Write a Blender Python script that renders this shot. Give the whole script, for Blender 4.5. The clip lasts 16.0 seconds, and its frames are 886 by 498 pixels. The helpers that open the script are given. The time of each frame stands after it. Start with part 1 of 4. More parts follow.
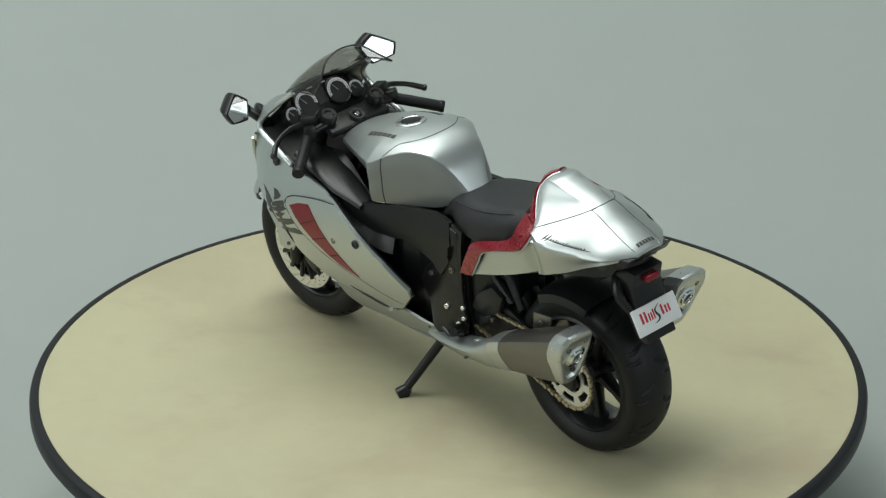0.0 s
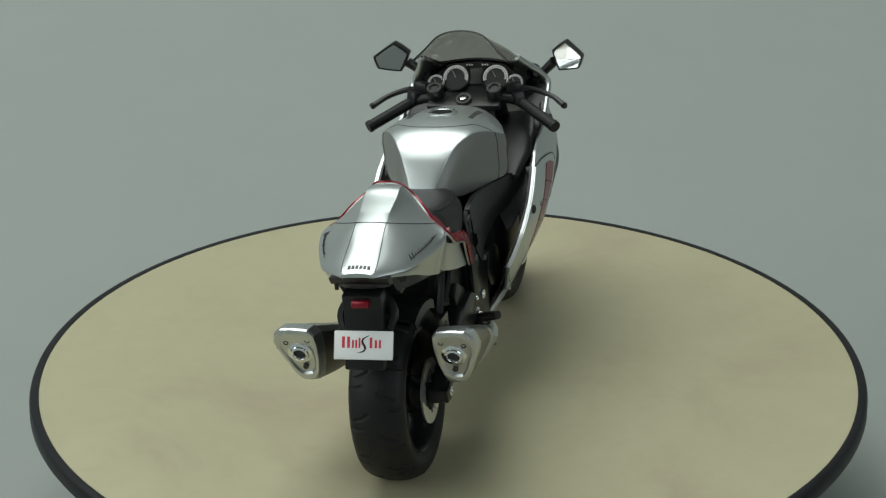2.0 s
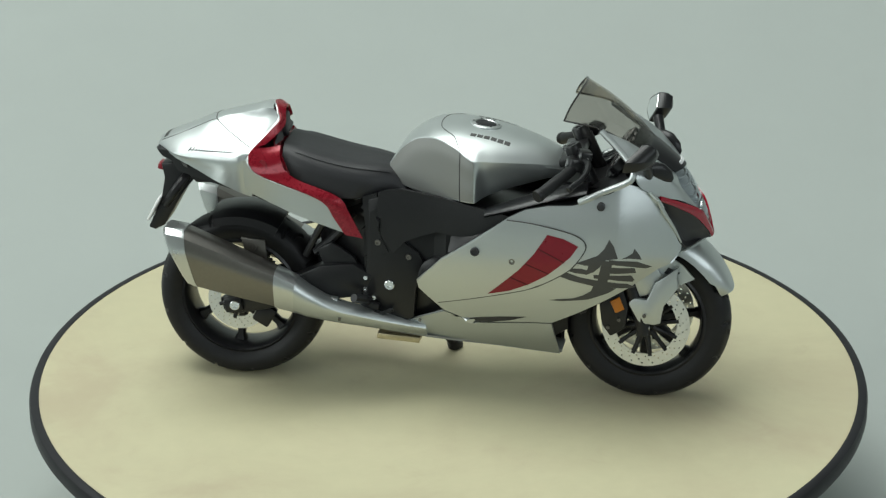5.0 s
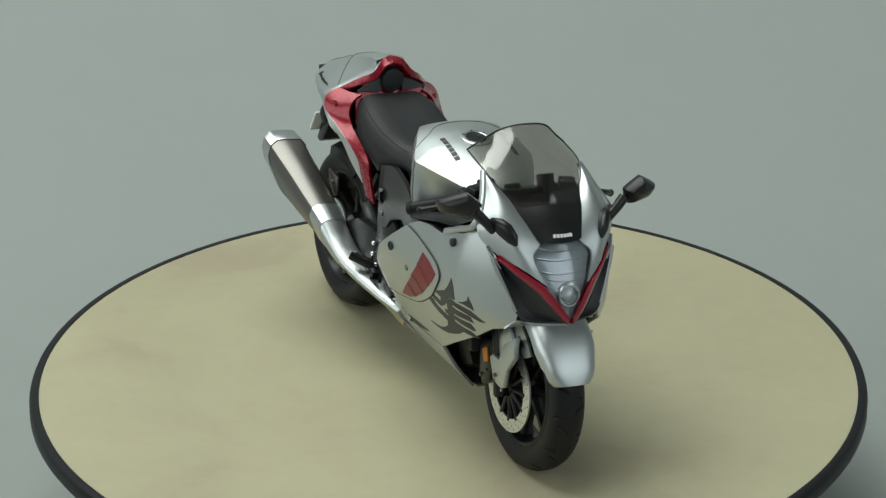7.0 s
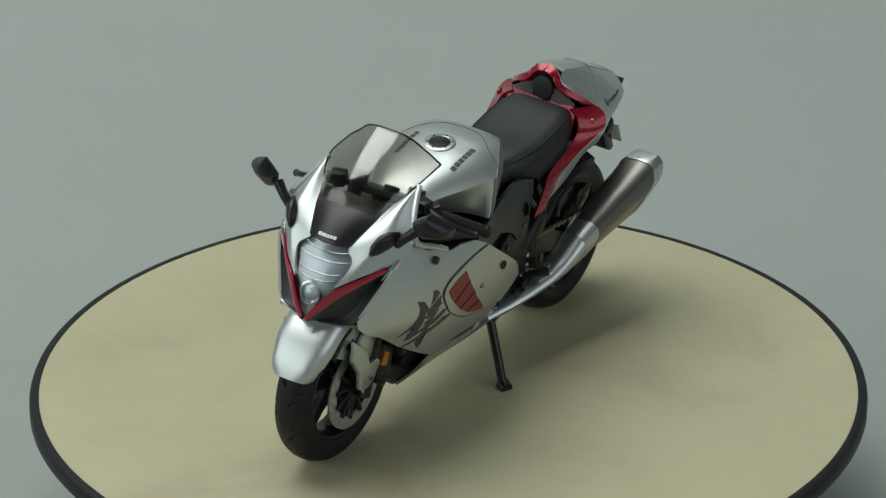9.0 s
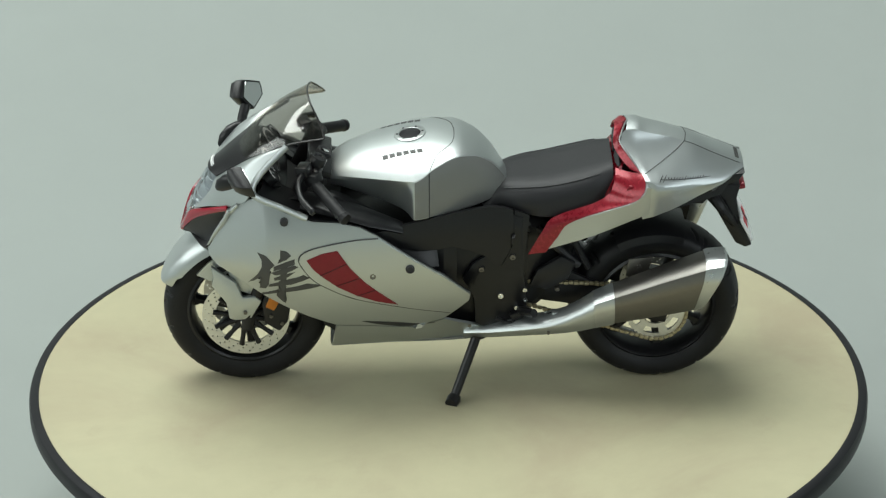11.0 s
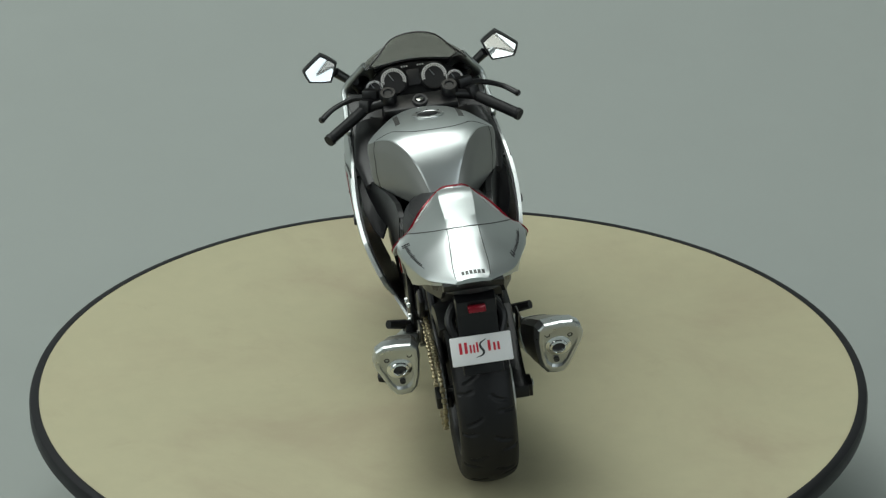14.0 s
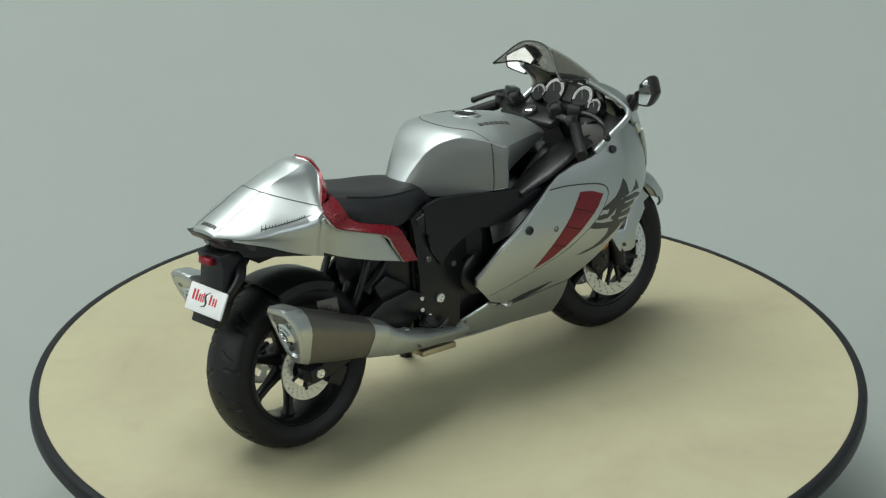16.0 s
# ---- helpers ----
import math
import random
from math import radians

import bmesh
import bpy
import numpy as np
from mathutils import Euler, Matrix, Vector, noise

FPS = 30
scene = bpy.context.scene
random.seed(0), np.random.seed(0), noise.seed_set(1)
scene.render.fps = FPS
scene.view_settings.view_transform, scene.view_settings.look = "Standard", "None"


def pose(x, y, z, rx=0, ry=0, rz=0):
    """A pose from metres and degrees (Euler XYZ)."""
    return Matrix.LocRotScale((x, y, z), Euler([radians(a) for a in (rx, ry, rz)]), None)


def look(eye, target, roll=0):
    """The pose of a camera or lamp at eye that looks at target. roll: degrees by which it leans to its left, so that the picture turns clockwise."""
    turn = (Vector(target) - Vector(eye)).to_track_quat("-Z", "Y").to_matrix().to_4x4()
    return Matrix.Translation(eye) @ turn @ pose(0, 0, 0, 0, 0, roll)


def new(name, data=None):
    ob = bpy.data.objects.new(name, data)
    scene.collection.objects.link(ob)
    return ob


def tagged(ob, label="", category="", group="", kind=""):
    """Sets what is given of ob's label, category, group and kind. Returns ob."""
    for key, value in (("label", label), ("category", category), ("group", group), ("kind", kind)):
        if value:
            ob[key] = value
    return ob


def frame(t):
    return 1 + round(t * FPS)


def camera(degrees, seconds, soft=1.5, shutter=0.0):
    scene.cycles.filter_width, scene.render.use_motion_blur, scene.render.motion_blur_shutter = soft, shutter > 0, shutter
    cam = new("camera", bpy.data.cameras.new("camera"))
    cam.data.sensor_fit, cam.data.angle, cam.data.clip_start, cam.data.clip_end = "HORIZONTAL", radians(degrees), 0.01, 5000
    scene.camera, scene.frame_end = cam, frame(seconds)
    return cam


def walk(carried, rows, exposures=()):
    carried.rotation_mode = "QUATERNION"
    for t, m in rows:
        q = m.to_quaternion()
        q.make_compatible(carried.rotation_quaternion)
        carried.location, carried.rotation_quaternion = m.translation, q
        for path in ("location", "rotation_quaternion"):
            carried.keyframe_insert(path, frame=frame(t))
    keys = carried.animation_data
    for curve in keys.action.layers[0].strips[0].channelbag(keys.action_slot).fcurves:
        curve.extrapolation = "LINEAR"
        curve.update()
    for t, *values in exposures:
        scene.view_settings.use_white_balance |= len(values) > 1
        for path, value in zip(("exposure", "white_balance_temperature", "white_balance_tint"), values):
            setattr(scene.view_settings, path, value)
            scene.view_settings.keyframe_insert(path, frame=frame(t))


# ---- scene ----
from mathutils.bvhtree import BVHTree

cam = camera(15.49, 16.0, soft=1.3)
EYE = Vector((0.0, -0.8934, 0.4447))
VIEW = look(EYE, EYE + Vector((-0.00142, 0.91178, -0.41068)), -0.325)
EXPOSURES = ((0.0, 0.25), (0.5, 0.1), (1.5, -0.12), (2.25, -0.09), (3.0, 0.17), (3.5, 0.32), (4.0, 0.46), (5.2, 0.52), (6.5, 0.27), (7.0, 0.05), (8.0, -0.08), (9.0, -0.03), (10.0, 0.29), (11.5, 0.56), (12.0, 0.5), (12.75, 0.2), (13.25, 0.08), (14.25, -0.12), (15.0, -0.09), (15.75, 0.17), (16.0, 0.27))
walk(cam, [(0.0, VIEW), (16.0, VIEW)], EXPOSURES)

# ---- light ----
world = bpy.data.worlds.new("studio_air")
world.use_nodes = True
world.node_tree.nodes["Background"].inputs[0].default_value = (0.55, 0.62, 0.6, 1)
world.node_tree.nodes["Background"].inputs[1].default_value = 0.32
scene.world = world


def softbox(eye, target, sx, sy, watts, colour):
    data = bpy.data.lights.new("softbox_light", "AREA")
    data.shape, data.size, data.size_y, data.energy, data.color = "RECTANGLE", sx, sy, watts, colour
    ob = new("softbox_light", data)
    ob.matrix_world = look(eye, target)
    return ob


softbox((-0.40, 0.35, 1.50), (0, 0, 0.03), 1.5, 1.2, 27.4, (0.94, 1.0, 0.96))  # overhead key
softbox((-1.15, -0.53, 0.62), (0, 0, 0.08), 1.7, 0.75, 7.2, (0.92, 1.0, 0.97))  # tall softbox on one side
softbox((0.92, -0.87, 0.68), (0, 0, 0.08), 1.38, 0.75, 4.2, (0.90, 1.0, 1.03))  # weaker softbox opposite


# ---- materials ----
def material(name, colour, rough=0.5, metal=0.0, vary=0.08, scale=300.0, bump=0.0, bump_scale=2500.0, coat=0.0, spec=0.5, big=25.0):
    """Paint or plastic with variation at two scales, in object space metres."""
    m = bpy.data.materials.new(name)
    m.use_nodes = True
    nt = m.node_tree
    b = nt.nodes["Principled BSDF"]
    b.inputs["Metallic"].default_value = metal
    b.inputs["Coat Weight"].default_value = coat
    b.inputs["Coat Roughness"].default_value = 0.15
    b.inputs["Specular IOR Level"].default_value = spec
    co = nt.nodes.new("ShaderNodeTexCoord")
    fine, wide = nt.nodes.new("ShaderNodeTexNoise"), nt.nodes.new("ShaderNodeTexNoise")
    for n, s in ((fine, scale), (wide, big)):
        n.inputs["Scale"].default_value = s
        n.inputs["Detail"].default_value = 4
        nt.links.new(co.outputs["Object"], n.inputs["Vector"])
    add = nt.nodes.new("ShaderNodeMath")
    add.operation = "ADD"
    nt.links.new(fine.outputs["Fac"], add.inputs[0])
    nt.links.new(wide.outputs["Fac"], add.inputs[1])
    ramp = nt.nodes.new("ShaderNodeMapRange")
    ramp.inputs["From Min"].default_value, ramp.inputs["From Max"].default_value = 0.6, 1.4
    nt.links.new(add.outputs[0], ramp.inputs["Value"])
    mix = nt.nodes.new("ShaderNodeMix")
    mix.data_type = "RGBA"
    mix.inputs[6].default_value = (*[c * (1 - vary) for c in colour], 1)
    mix.inputs[7].default_value = (*[min(1, c * (1 + vary)) for c in colour], 1)
    nt.links.new(ramp.outputs[0], mix.inputs[0])
    nt.links.new(mix.outputs[2], b.inputs["Base Color"])
    rr = nt.nodes.new("ShaderNodeMapRange")
    rr.inputs["From Min"].default_value, rr.inputs["From Max"].default_value = 0.6, 1.4
    rr.inputs["To Min"].default_value, rr.inputs["To Max"].default_value = max(0.02, rough * 0.88), min(1, rough * 1.12)
    nt.links.new(add.outputs[0], rr.inputs["Value"])
    nt.links.new(rr.outputs[0], b.inputs["Roughness"])
    if bump:
        bn, bt = nt.nodes.new("ShaderNodeBump"), nt.nodes.new("ShaderNodeTexNoise")
        bt.inputs["Scale"].default_value = bump_scale
        nt.links.new(co.outputs["Object"], bt.inputs["Vector"])
        nt.links.new(bt.outputs["Fac"], bn.inputs["Height"])
        bn.inputs["Strength"].default_value, bn.inputs["Distance"].default_value = bump, 0.0003
        nt.links.new(bn.outputs[0], b.inputs["Normal"])
    return m


def clear_plastic(name, tint, gloss=0.08, base=0.03):
    """Thin clear plastic: tinted see-through with a little gloss that grows at grazing angles."""
    m = bpy.data.materials.new(name)
    m.use_nodes = True
    nt = m.node_tree
    nt.nodes.remove(nt.nodes["Principled BSDF"])
    tr, gl, lw, pw, mx = (nt.nodes.new("ShaderNode" + k) for k in ("BsdfTransparent", "BsdfGlossy", "LayerWeight", "Math", "MixShader"))
    tr.inputs[0].default_value = (*tint, 1)
    gl.inputs["Roughness"].default_value = gloss
    pw.operation = "MULTIPLY_ADD"
    pw.inputs[1].default_value, pw.inputs[2].default_value = 0.16, base
    for a, b in ((lw.outputs["Facing"], pw.inputs[0]), (pw.outputs[0], mx.inputs[0]), (tr.outputs[0], mx.inputs[1]), (gl.outputs[0], mx.inputs[2]), (mx.outputs[0], nt.nodes["Material Output"].inputs[0])):
        nt.links.new(a, b)
    return m


SILVER = material("silver_paint", (0.52, 0.55, 0.55), 0.39, 0.92, 0.04, 4000, 0.04, 9000, 0.2)
SILVER_GREY = material("grey_silver_paint", (0.22, 0.225, 0.215), 0.5, 0.4, 0.03, 4000, 0.03, 9000, 0.1)
RED = material("red_paint", (0.24, 0.004, 0.015), 0.28, 0.35, 0.04, 900, 0, 1, 0.5, 0.4)
BLACK = material("satin_black_plastic", (0.009, 0.009, 0.010), 0.33, 0, 0.2, 900, 0.05, 5000, 0, 0.38)
SEAT = material("black_seat_plastic", (0.017, 0.017, 0.019), 0.5, 0, 0.15, 1500, 0.12, 7000, 0, 0.35)
RUBBER = material("tyre_rubber", (0.010, 0.010, 0.011), 0.5, 0, 0.25, 700, 0.08, 4000, 0, 0.28)
CHROME = material("chrome", (0.78, 0.8, 0.8), 0.16, 1.0, 0.05, 900)
ALLOY = material("cast_alloy", (0.56, 0.58, 0.58), 0.3, 0.92, 0.04, 400)
DISC = material("brake_disc_metal", (0.72, 0.73, 0.72), 0.3, 0.9, 0.06, 1500)
STEEL = material("matt_steel", (0.19, 0.18, 0.165), 0.34, 0.9, 0.07, 900, 0.05)
GOLD = material("chain_brass", (0.45, 0.39, 0.25), 0.38, 0.8, 0.2, 900)
DECAL = material("grey_decal_print", (0.06, 0.06, 0.058), 0.5, 0.2, 0.1, 900)
INK = material("black_print", (0.02, 0.02, 0.022), 0.5)
WHITE = material("white_print", (0.78, 0.78, 0.78), 0.45, 0, 0.03)
RED_INK = material("red_print", (0.55, 0.02, 0.04), 0.45)
ORANGE = material("orange_plastic", (0.5, 0.16, 0.01), 0.4)
MIRROR = material("mirror_foil", (0.85, 0.87, 0.88), 0.07, 1.0, 0.02)


def worn_board(name, clean, stain):
    """Cream board, handled for years: soft brown stains of several centimetres, fine dirt and faint relief."""
    m = material(name, clean, 0.58, 0, 0.05, 160, 0.02, 900, 0, 0.35, 22.0)
    nt = m.node_tree
    b = nt.nodes["Principled BSDF"]
    plain = b.inputs["Base Color"].links[0].from_socket
    co = nt.nodes.new("ShaderNodeTexCoord")
    cloud, dirt = nt.nodes.new("ShaderNodeTexNoise"), nt.nodes.new("ShaderNodeTexNoise")
    for n, s, d in ((cloud, 13.0, 6), (dirt, 55.0, 5)):
        n.inputs["Scale"].default_value, n.inputs["Detail"].default_value = s, d
        n.inputs["Roughness"].default_value, n.inputs["Distortion"].default_value = 0.62, 0.4
        nt.links.new(co.outputs["Object"], n.inputs["Vector"])
    last = None
    for n, lo, hi, top in ((cloud, 0.42, 0.72, 0.75), (dirt, 0.56, 0.80, 0.45)):
        r = nt.nodes.new("ShaderNodeMapRange")
        r.interpolation_type = "SMOOTHSTEP"
        for key, value in (("From Min", lo), ("From Max", hi), ("To Max", top)):
            r.inputs[key].default_value = value
        nt.links.new(n.outputs["Fac"], r.inputs["Value"])
        mix = nt.nodes.new("ShaderNodeMix")
        mix.data_type = "RGBA"
        nt.links.new(r.outputs[0], mix.inputs[0])
        nt.links.new(last or plain, mix.inputs[6])
        mix.inputs[7].default_value = (*stain, 1)
        last = mix.outputs[2]
    nt.links.new(last, b.inputs["Base Color"])
    return m


BEIGE = worn_board("cream_table_top", (0.420, 0.390, 0.256), (0.345, 0.293, 0.200))
RIM = material("black_rubber_rim", (0.012, 0.012, 0.014), 0.45, 0, 0.2, 200, 0, 1, 0, 0.2)
PAPER = material("grey_backdrop_paper", (0.30, 0.325, 0.31), 0.9, 0, 0.025, 40, 0.04, 1500, 0, 0.2, 3.0)
ROOM = material("studio_wall_paint", (0.42, 0.44, 0.43), 0.9, 0, 0.04, 20)
SCREEN = clear_plastic("smoked_clear_plastic", (0.76, 0.74, 0.71), 0.08, 0.05)
LENS = clear_plastic("clear_lens_plastic", (0.95, 0.96, 0.97), 0.06)

VENT_RED = material("dark_red_plastic", (0.07, 0.003, 0.006), 0.45, 0.1, 0.15, 900)
VENT_FACE = material("deep_red_plastic", (0.19, 0.004, 0.014), 0.3, 0.15, 0.12, 900)
RED_CLEAR = material("clear_red_plastic", (0.27, 0.006, 0.02), 0.14, 0.0, 0.1, 900, 0, 1, 0.6)
SMOKE = material("smoked_plastic", (0.03, 0.028, 0.028), 0.2, 0.0, 0.15, 900)
LAMP_GREY = material("lamp_reflector", (0.42, 0.45, 0.47), 0.3, 0.6, 0.08, 700)

MM = 0.001


# ---- mesh helpers; all bike shapes are in millimetres, x forward, y to the bike's left, z up ----
def part(name, bm, mat, parent=None, label="", sharp=35, smooth=True):
    """Link a bmesh, built in millimetres, as one mesh object under parent."""
    bmesh.ops.recalc_face_normals(bm, faces=bm.faces)
    bmesh.ops.scale(bm, vec=(MM, MM, MM), verts=bm.verts)
    me = bpy.data.meshes.new(name)
    bm.to_mesh(me)
    bm.free()
    me.materials.append(mat)
    if smooth:
        me.shade_smooth()
        me.set_sharp_from_angle(angle=radians(sharp))
    ob = new(name, me)
    while parent and parent.parent and parent.parent.parent:
        parent = parent.parent
    if parent:
        ob.parent = parent
    return tagged(ob, label)


def hermite(x, xs, ys):
    """Smooth curve through knots, flat-ended and without overshoot."""
    xs, ys = np.asarray(xs, float), np.asarray(ys, float)
    d = np.diff(ys) / np.diff(xs)
    m = np.concatenate([[d[0]], np.where(d[:-1] * d[1:] > 0, 2 * d[:-1] * d[1:] / (d[:-1] + d[1:] + 1e-12 * np.sign(d[:-1] + d[1:] + 1e-30)), 0), [d[-1]]])
    k = int(np.clip(np.searchsorted(xs, x) - 1, 0, len(xs) - 2))
    h = xs[k + 1] - xs[k]
    t = min(1.0, max(0.0, (x - xs[k]) / h))
    return float((2 * t**3 - 3 * t**2 + 1) * ys[k] + (t**3 - 2 * t**2 + t) * h * m[k] + (3 * t**2 - 2 * t**3) * ys[k + 1] + (t**3 - t**2) * h * m[k + 1])


def spline(pts, n, closed=False):
    """n points along a Catmull-Rom curve through pts."""
    P = [Vector(p) for p in pts]
    if closed:
        P = [P[-1]] + P + P[:2]
    else:
        P = [P[0] * 2 - P[1]] + P + [P[-1] * 2 - P[-2]]
    segs, out = len(P) - 3, []
    for i in range(n):
        u = i / n * segs if closed else i / (n - 1) * segs
        k = min(int(u), segs - 1)
        t = u - k
        a, b, c, d = P[k : k + 4]
        out.append(0.5 * ((2 * b) + (c - a) * t + (2 * a - 5 * b + 4 * c - d) * t * t + (3 * b - a - 3 * c + d) * t**3))
    return out


def loft(rings, bm=None, caps=True, closed=True):
    bm = bm or bmesh.new()
    V = [[bm.verts.new(p) for p in r] for r in rings]
    n = len(V[0])
    for a, b in zip(V, V[1:]):
        for i in range(n if closed else n - 1):
            j = (i + 1) % n
            bm.faces.new((a[i], a[j], b[j], b[i]))
    if caps and closed:
        bm.faces.new(V[0][::-1])
        bm.faces.new(V[-1])
    return bm


def thicken(bm, thick):
    """Give an open sheet a thickness, away from its normals."""
    bm.normal_update()
    faces = list(bm.faces)
    inner = {v: bm.verts.new(v.co - v.normal * thick) for v in list(bm.verts)}
    for e in [e for e in bm.edges if len(e.link_faces) == 1]:
        a, b = e.verts
        bm.faces.new((a, b, inner[b], inner[a]))
    for f in faces:
        bm.faces.new([inner[v] for v in reversed(f.verts)])
    return bm


def sheet(curves, n=24, m=8, thick=0.8, flip=False):
    """A curved sheet through a row of 3D curves."""
    C = [spline(c, n) for c in curves]
    rows = [spline([c[i] for c in C], m) if len(C) > 2 else [C[0][i].lerp(C[1][i], k / (m - 1)) for k in range(m)] for i in range(n)]
    bm = loft(rows, closed=False)
    if flip:
        bmesh.ops.reverse_faces(bm, faces=bm.faces)
    return thicken(bm, thick) if thick else bm


def panel(outline, width, side, thick=0.8, step=2.5, lift=0.0, smooth=0):
    """A side panel: an outline in the x-z plane, laid on the body's half width(x, z)."""
    pts = [Vector((x, 0, z)) for x, z in outline]
    if smooth:
        pts = spline(pts, smooth, True)
    bm = bmesh.new()
    bm.faces.new([bm.verts.new(p) for p in pts])
    bmesh.ops.triangulate(bm, faces=bm.faces)
    for axis, no in ((0, (1, 0, 0)), (2, (0, 0, 1))):
        lo, hi = min(p[axis] for p in pts), max(p[axis] for p in pts)
        for k in range(int(lo / step) + 1, int(math.ceil(hi / step))):
            co = [0, 0, 0]
            co[axis] = k * step
            bmesh.ops.bisect_plane(bm, geom=bm.verts[:] + bm.edges[:] + bm.faces[:], plane_co=co, plane_no=no, dist=1e-4)
    extra = [e for e in bm.edges if len(e.link_faces) == 2 and abs(e.verts[0].co.x - e.verts[1].co.x) > 1e-3 and abs(e.verts[0].co.z - e.verts[1].co.z) > 1e-3]
    bmesh.ops.dissolve_edges(bm, edges=extra, use_verts=False)
    for v in bm.verts:
        v.co.y = side * (width(v.co.x, v.co.z) + lift)
    bm.normal_update()
    if sum(f.normal.y * f.calc_area() for f in bm.faces) * side < 0:
        bmesh.ops.reverse_faces(bm, faces=bm.faces)
    return thicken(bm, thick)


def prism(outline, y0, y1, bevel=0.0):
    """An outline in x-z, extruded from y0 to y1."""
    bm = bmesh.new()
    bm.faces.new([bm.verts.new((x, y0, z)) for x, z in outline])
    ex = bmesh.ops.extrude_face_region(bm, geom=bm.faces[:])
    bmesh.ops.translate(bm, vec=(0, y1 - y0, 0), verts=[v for v in ex["geom"] if isinstance(v, bmesh.types.BMVert)])
    if bevel:
        bmesh.ops.bevel(bm, geom=bm.edges[:], offset=bevel, segments=2, profile=0.5, affect="EDGES")
    return bm


def block(at, size, bevel=0.3, turn=(0, 0, 0)):
    bm = bmesh.new()
    bmesh.ops.create_cube(bm, size=1)
    bmesh.ops.scale(bm, vec=size, verts=bm.verts)
    if bevel:
        bmesh.ops.bevel(bm, geom=bm.edges[:], offset=bevel, segments=2, profile=0.5, affect="EDGES")
    bmesh.ops.transform(bm, matrix=pose(*at, *turn), verts=bm.verts)
    return bm


def tube(points, radius, seg=12, n=0, bm=None):
    """A round bar along points; radius is one number or one per point."""
    P = [Vector(p) for p in points]
    R = radius if isinstance(radius, (list, tuple)) else [radius] * len(P)
    if n:
        Q = spline([(*p, ) for p in P], n)
        R = [float(np.interp(i / (n - 1), np.linspace(0, 1, len(R)), R)) for i in range(n)]
        P = Q
    rings, up = [], None
    for i, p in enumerate(P):
        d = (P[min(i + 1, len(P) - 1)] - P[max(i - 1, 0)]).normalized()
        a = (up - d * up.dot(d)).normalized() if up else d.orthogonal().normalized()
        up = a
        b = d.cross(a)
        rings.append([p + (a * math.cos(2 * math.pi * k / seg) + b * math.sin(2 * math.pi * k / seg)) * R[i] for k in range(seg)])
    return loft(rings, bm)


def lathe(profile, at, seg=48, closed=True):
    """Turn a profile of (radius, y) round an axle along y through at."""
    bm = bmesh.new()
    V = [[bm.verts.new((at[0] + r * math.cos(2 * math.pi * k / seg), at[1] + y, at[2] + r * math.sin(2 * math.pi * k / seg))) for r, y in profile] for k in range(seg)]
    n = len(profile)
    for k in range(seg):
        a, b = V[k], V[(k + 1) % seg]
        for i in range(n if closed else n - 1):
            j = (i + 1) % n
            bm.faces.new((a[i], b[i], b[j], a[j]))
    return bm


def merge(*bms):
    out = bms[0]
    for b in bms[1:]:
        me = bpy.data.meshes.new("join")
        b.to_mesh(me)
        b.free()
        out.from_mesh(me)
        bpy.data.meshes.remove(me)
    return out


# ---- the studio ----
def build_studio():
    prof = [(-1.9, -0.055), (0.30, -0.055)] + [(0.30 + 0.5 * math.sin(a), 0.445 - 0.5 * math.cos(a)) for a in np.linspace(0.1, math.pi / 2, 16)] + [(0.8, 1.9)]
    bm = loft([[(x, y, z) for y, z in prof] for x in np.linspace(-1.5, 1.5, 7)], closed=False)
    bmesh.ops.scale(bm, vec=(1000, 1000, 1000), verts=bm.verts)
    tagged(part("backdrop", thicken(bm, 2.0), PAPER), "smooth grey-green paper sweep behind the turntable", "backdrop", kind="structure")
    for name, at, size in (("wall_north", (0, 1250, 900), (4000, 60, 2700)), ("wall_south", (0, -2250, 900), (4000, 60, 2700)), ("wall_east", (1980, -500, 900), (60, 3440, 2700)),
                           ("wall_west", (-1980, -500, 900), (60, 3440, 2700)), ("ceiling", (0, -500, 2290), (4000, 3600, 60)), ("floor", (0, -500, -480), (4000, 3600, 60))):
        tagged(part(name, block(at, size, 0), ROOM, smooth=False), "plain light grey painted " + name.split("_")[0], name.split("_")[0], kind="structure")
    speck = part("dust_speck", block((0, 0, 0), (1.1, 1.1, 0.5), 0.2), INK)
    speck.location = (0.1216, 0.3654, -0.0503)
    tagged(speck, "tiny dark speck on the grey backdrop", "speck")


def build_turntable():
    root = new("turntable")
    tagged(root, "round cream turntable with a black rubber rim", "turntable")
    prof = [(0.001, 0.0), (124.6, 0.0), (124.6, -5.4), (0.001, -5.4)]
    def round_z(prof):
        bm = lathe([(r, y) for r, y in prof], (0, 0, 0), 160)
        bmesh.ops.rotate(bm, cent=(0, 0, 0), matrix=Matrix.Rotation(radians(90), 3, "X"), verts=bm.verts)
        return bm
    part("tabletop", round_z(prof), BEIGE, root)
    part("rim", round_z([(124.65, 0.15), (126.3, 0.25), (127.2, -0.3), (127.6, -1.3), (127.6, -4.2), (126.9, -5.3), (124.65, -5.5)]), RIM, root, "black rubber edge band")
    part("foot", round_z([(0.001, -5.4), (55, -5.4), (70, -54.5), (0.001, -54.5)]), BLACK, root)
    return root


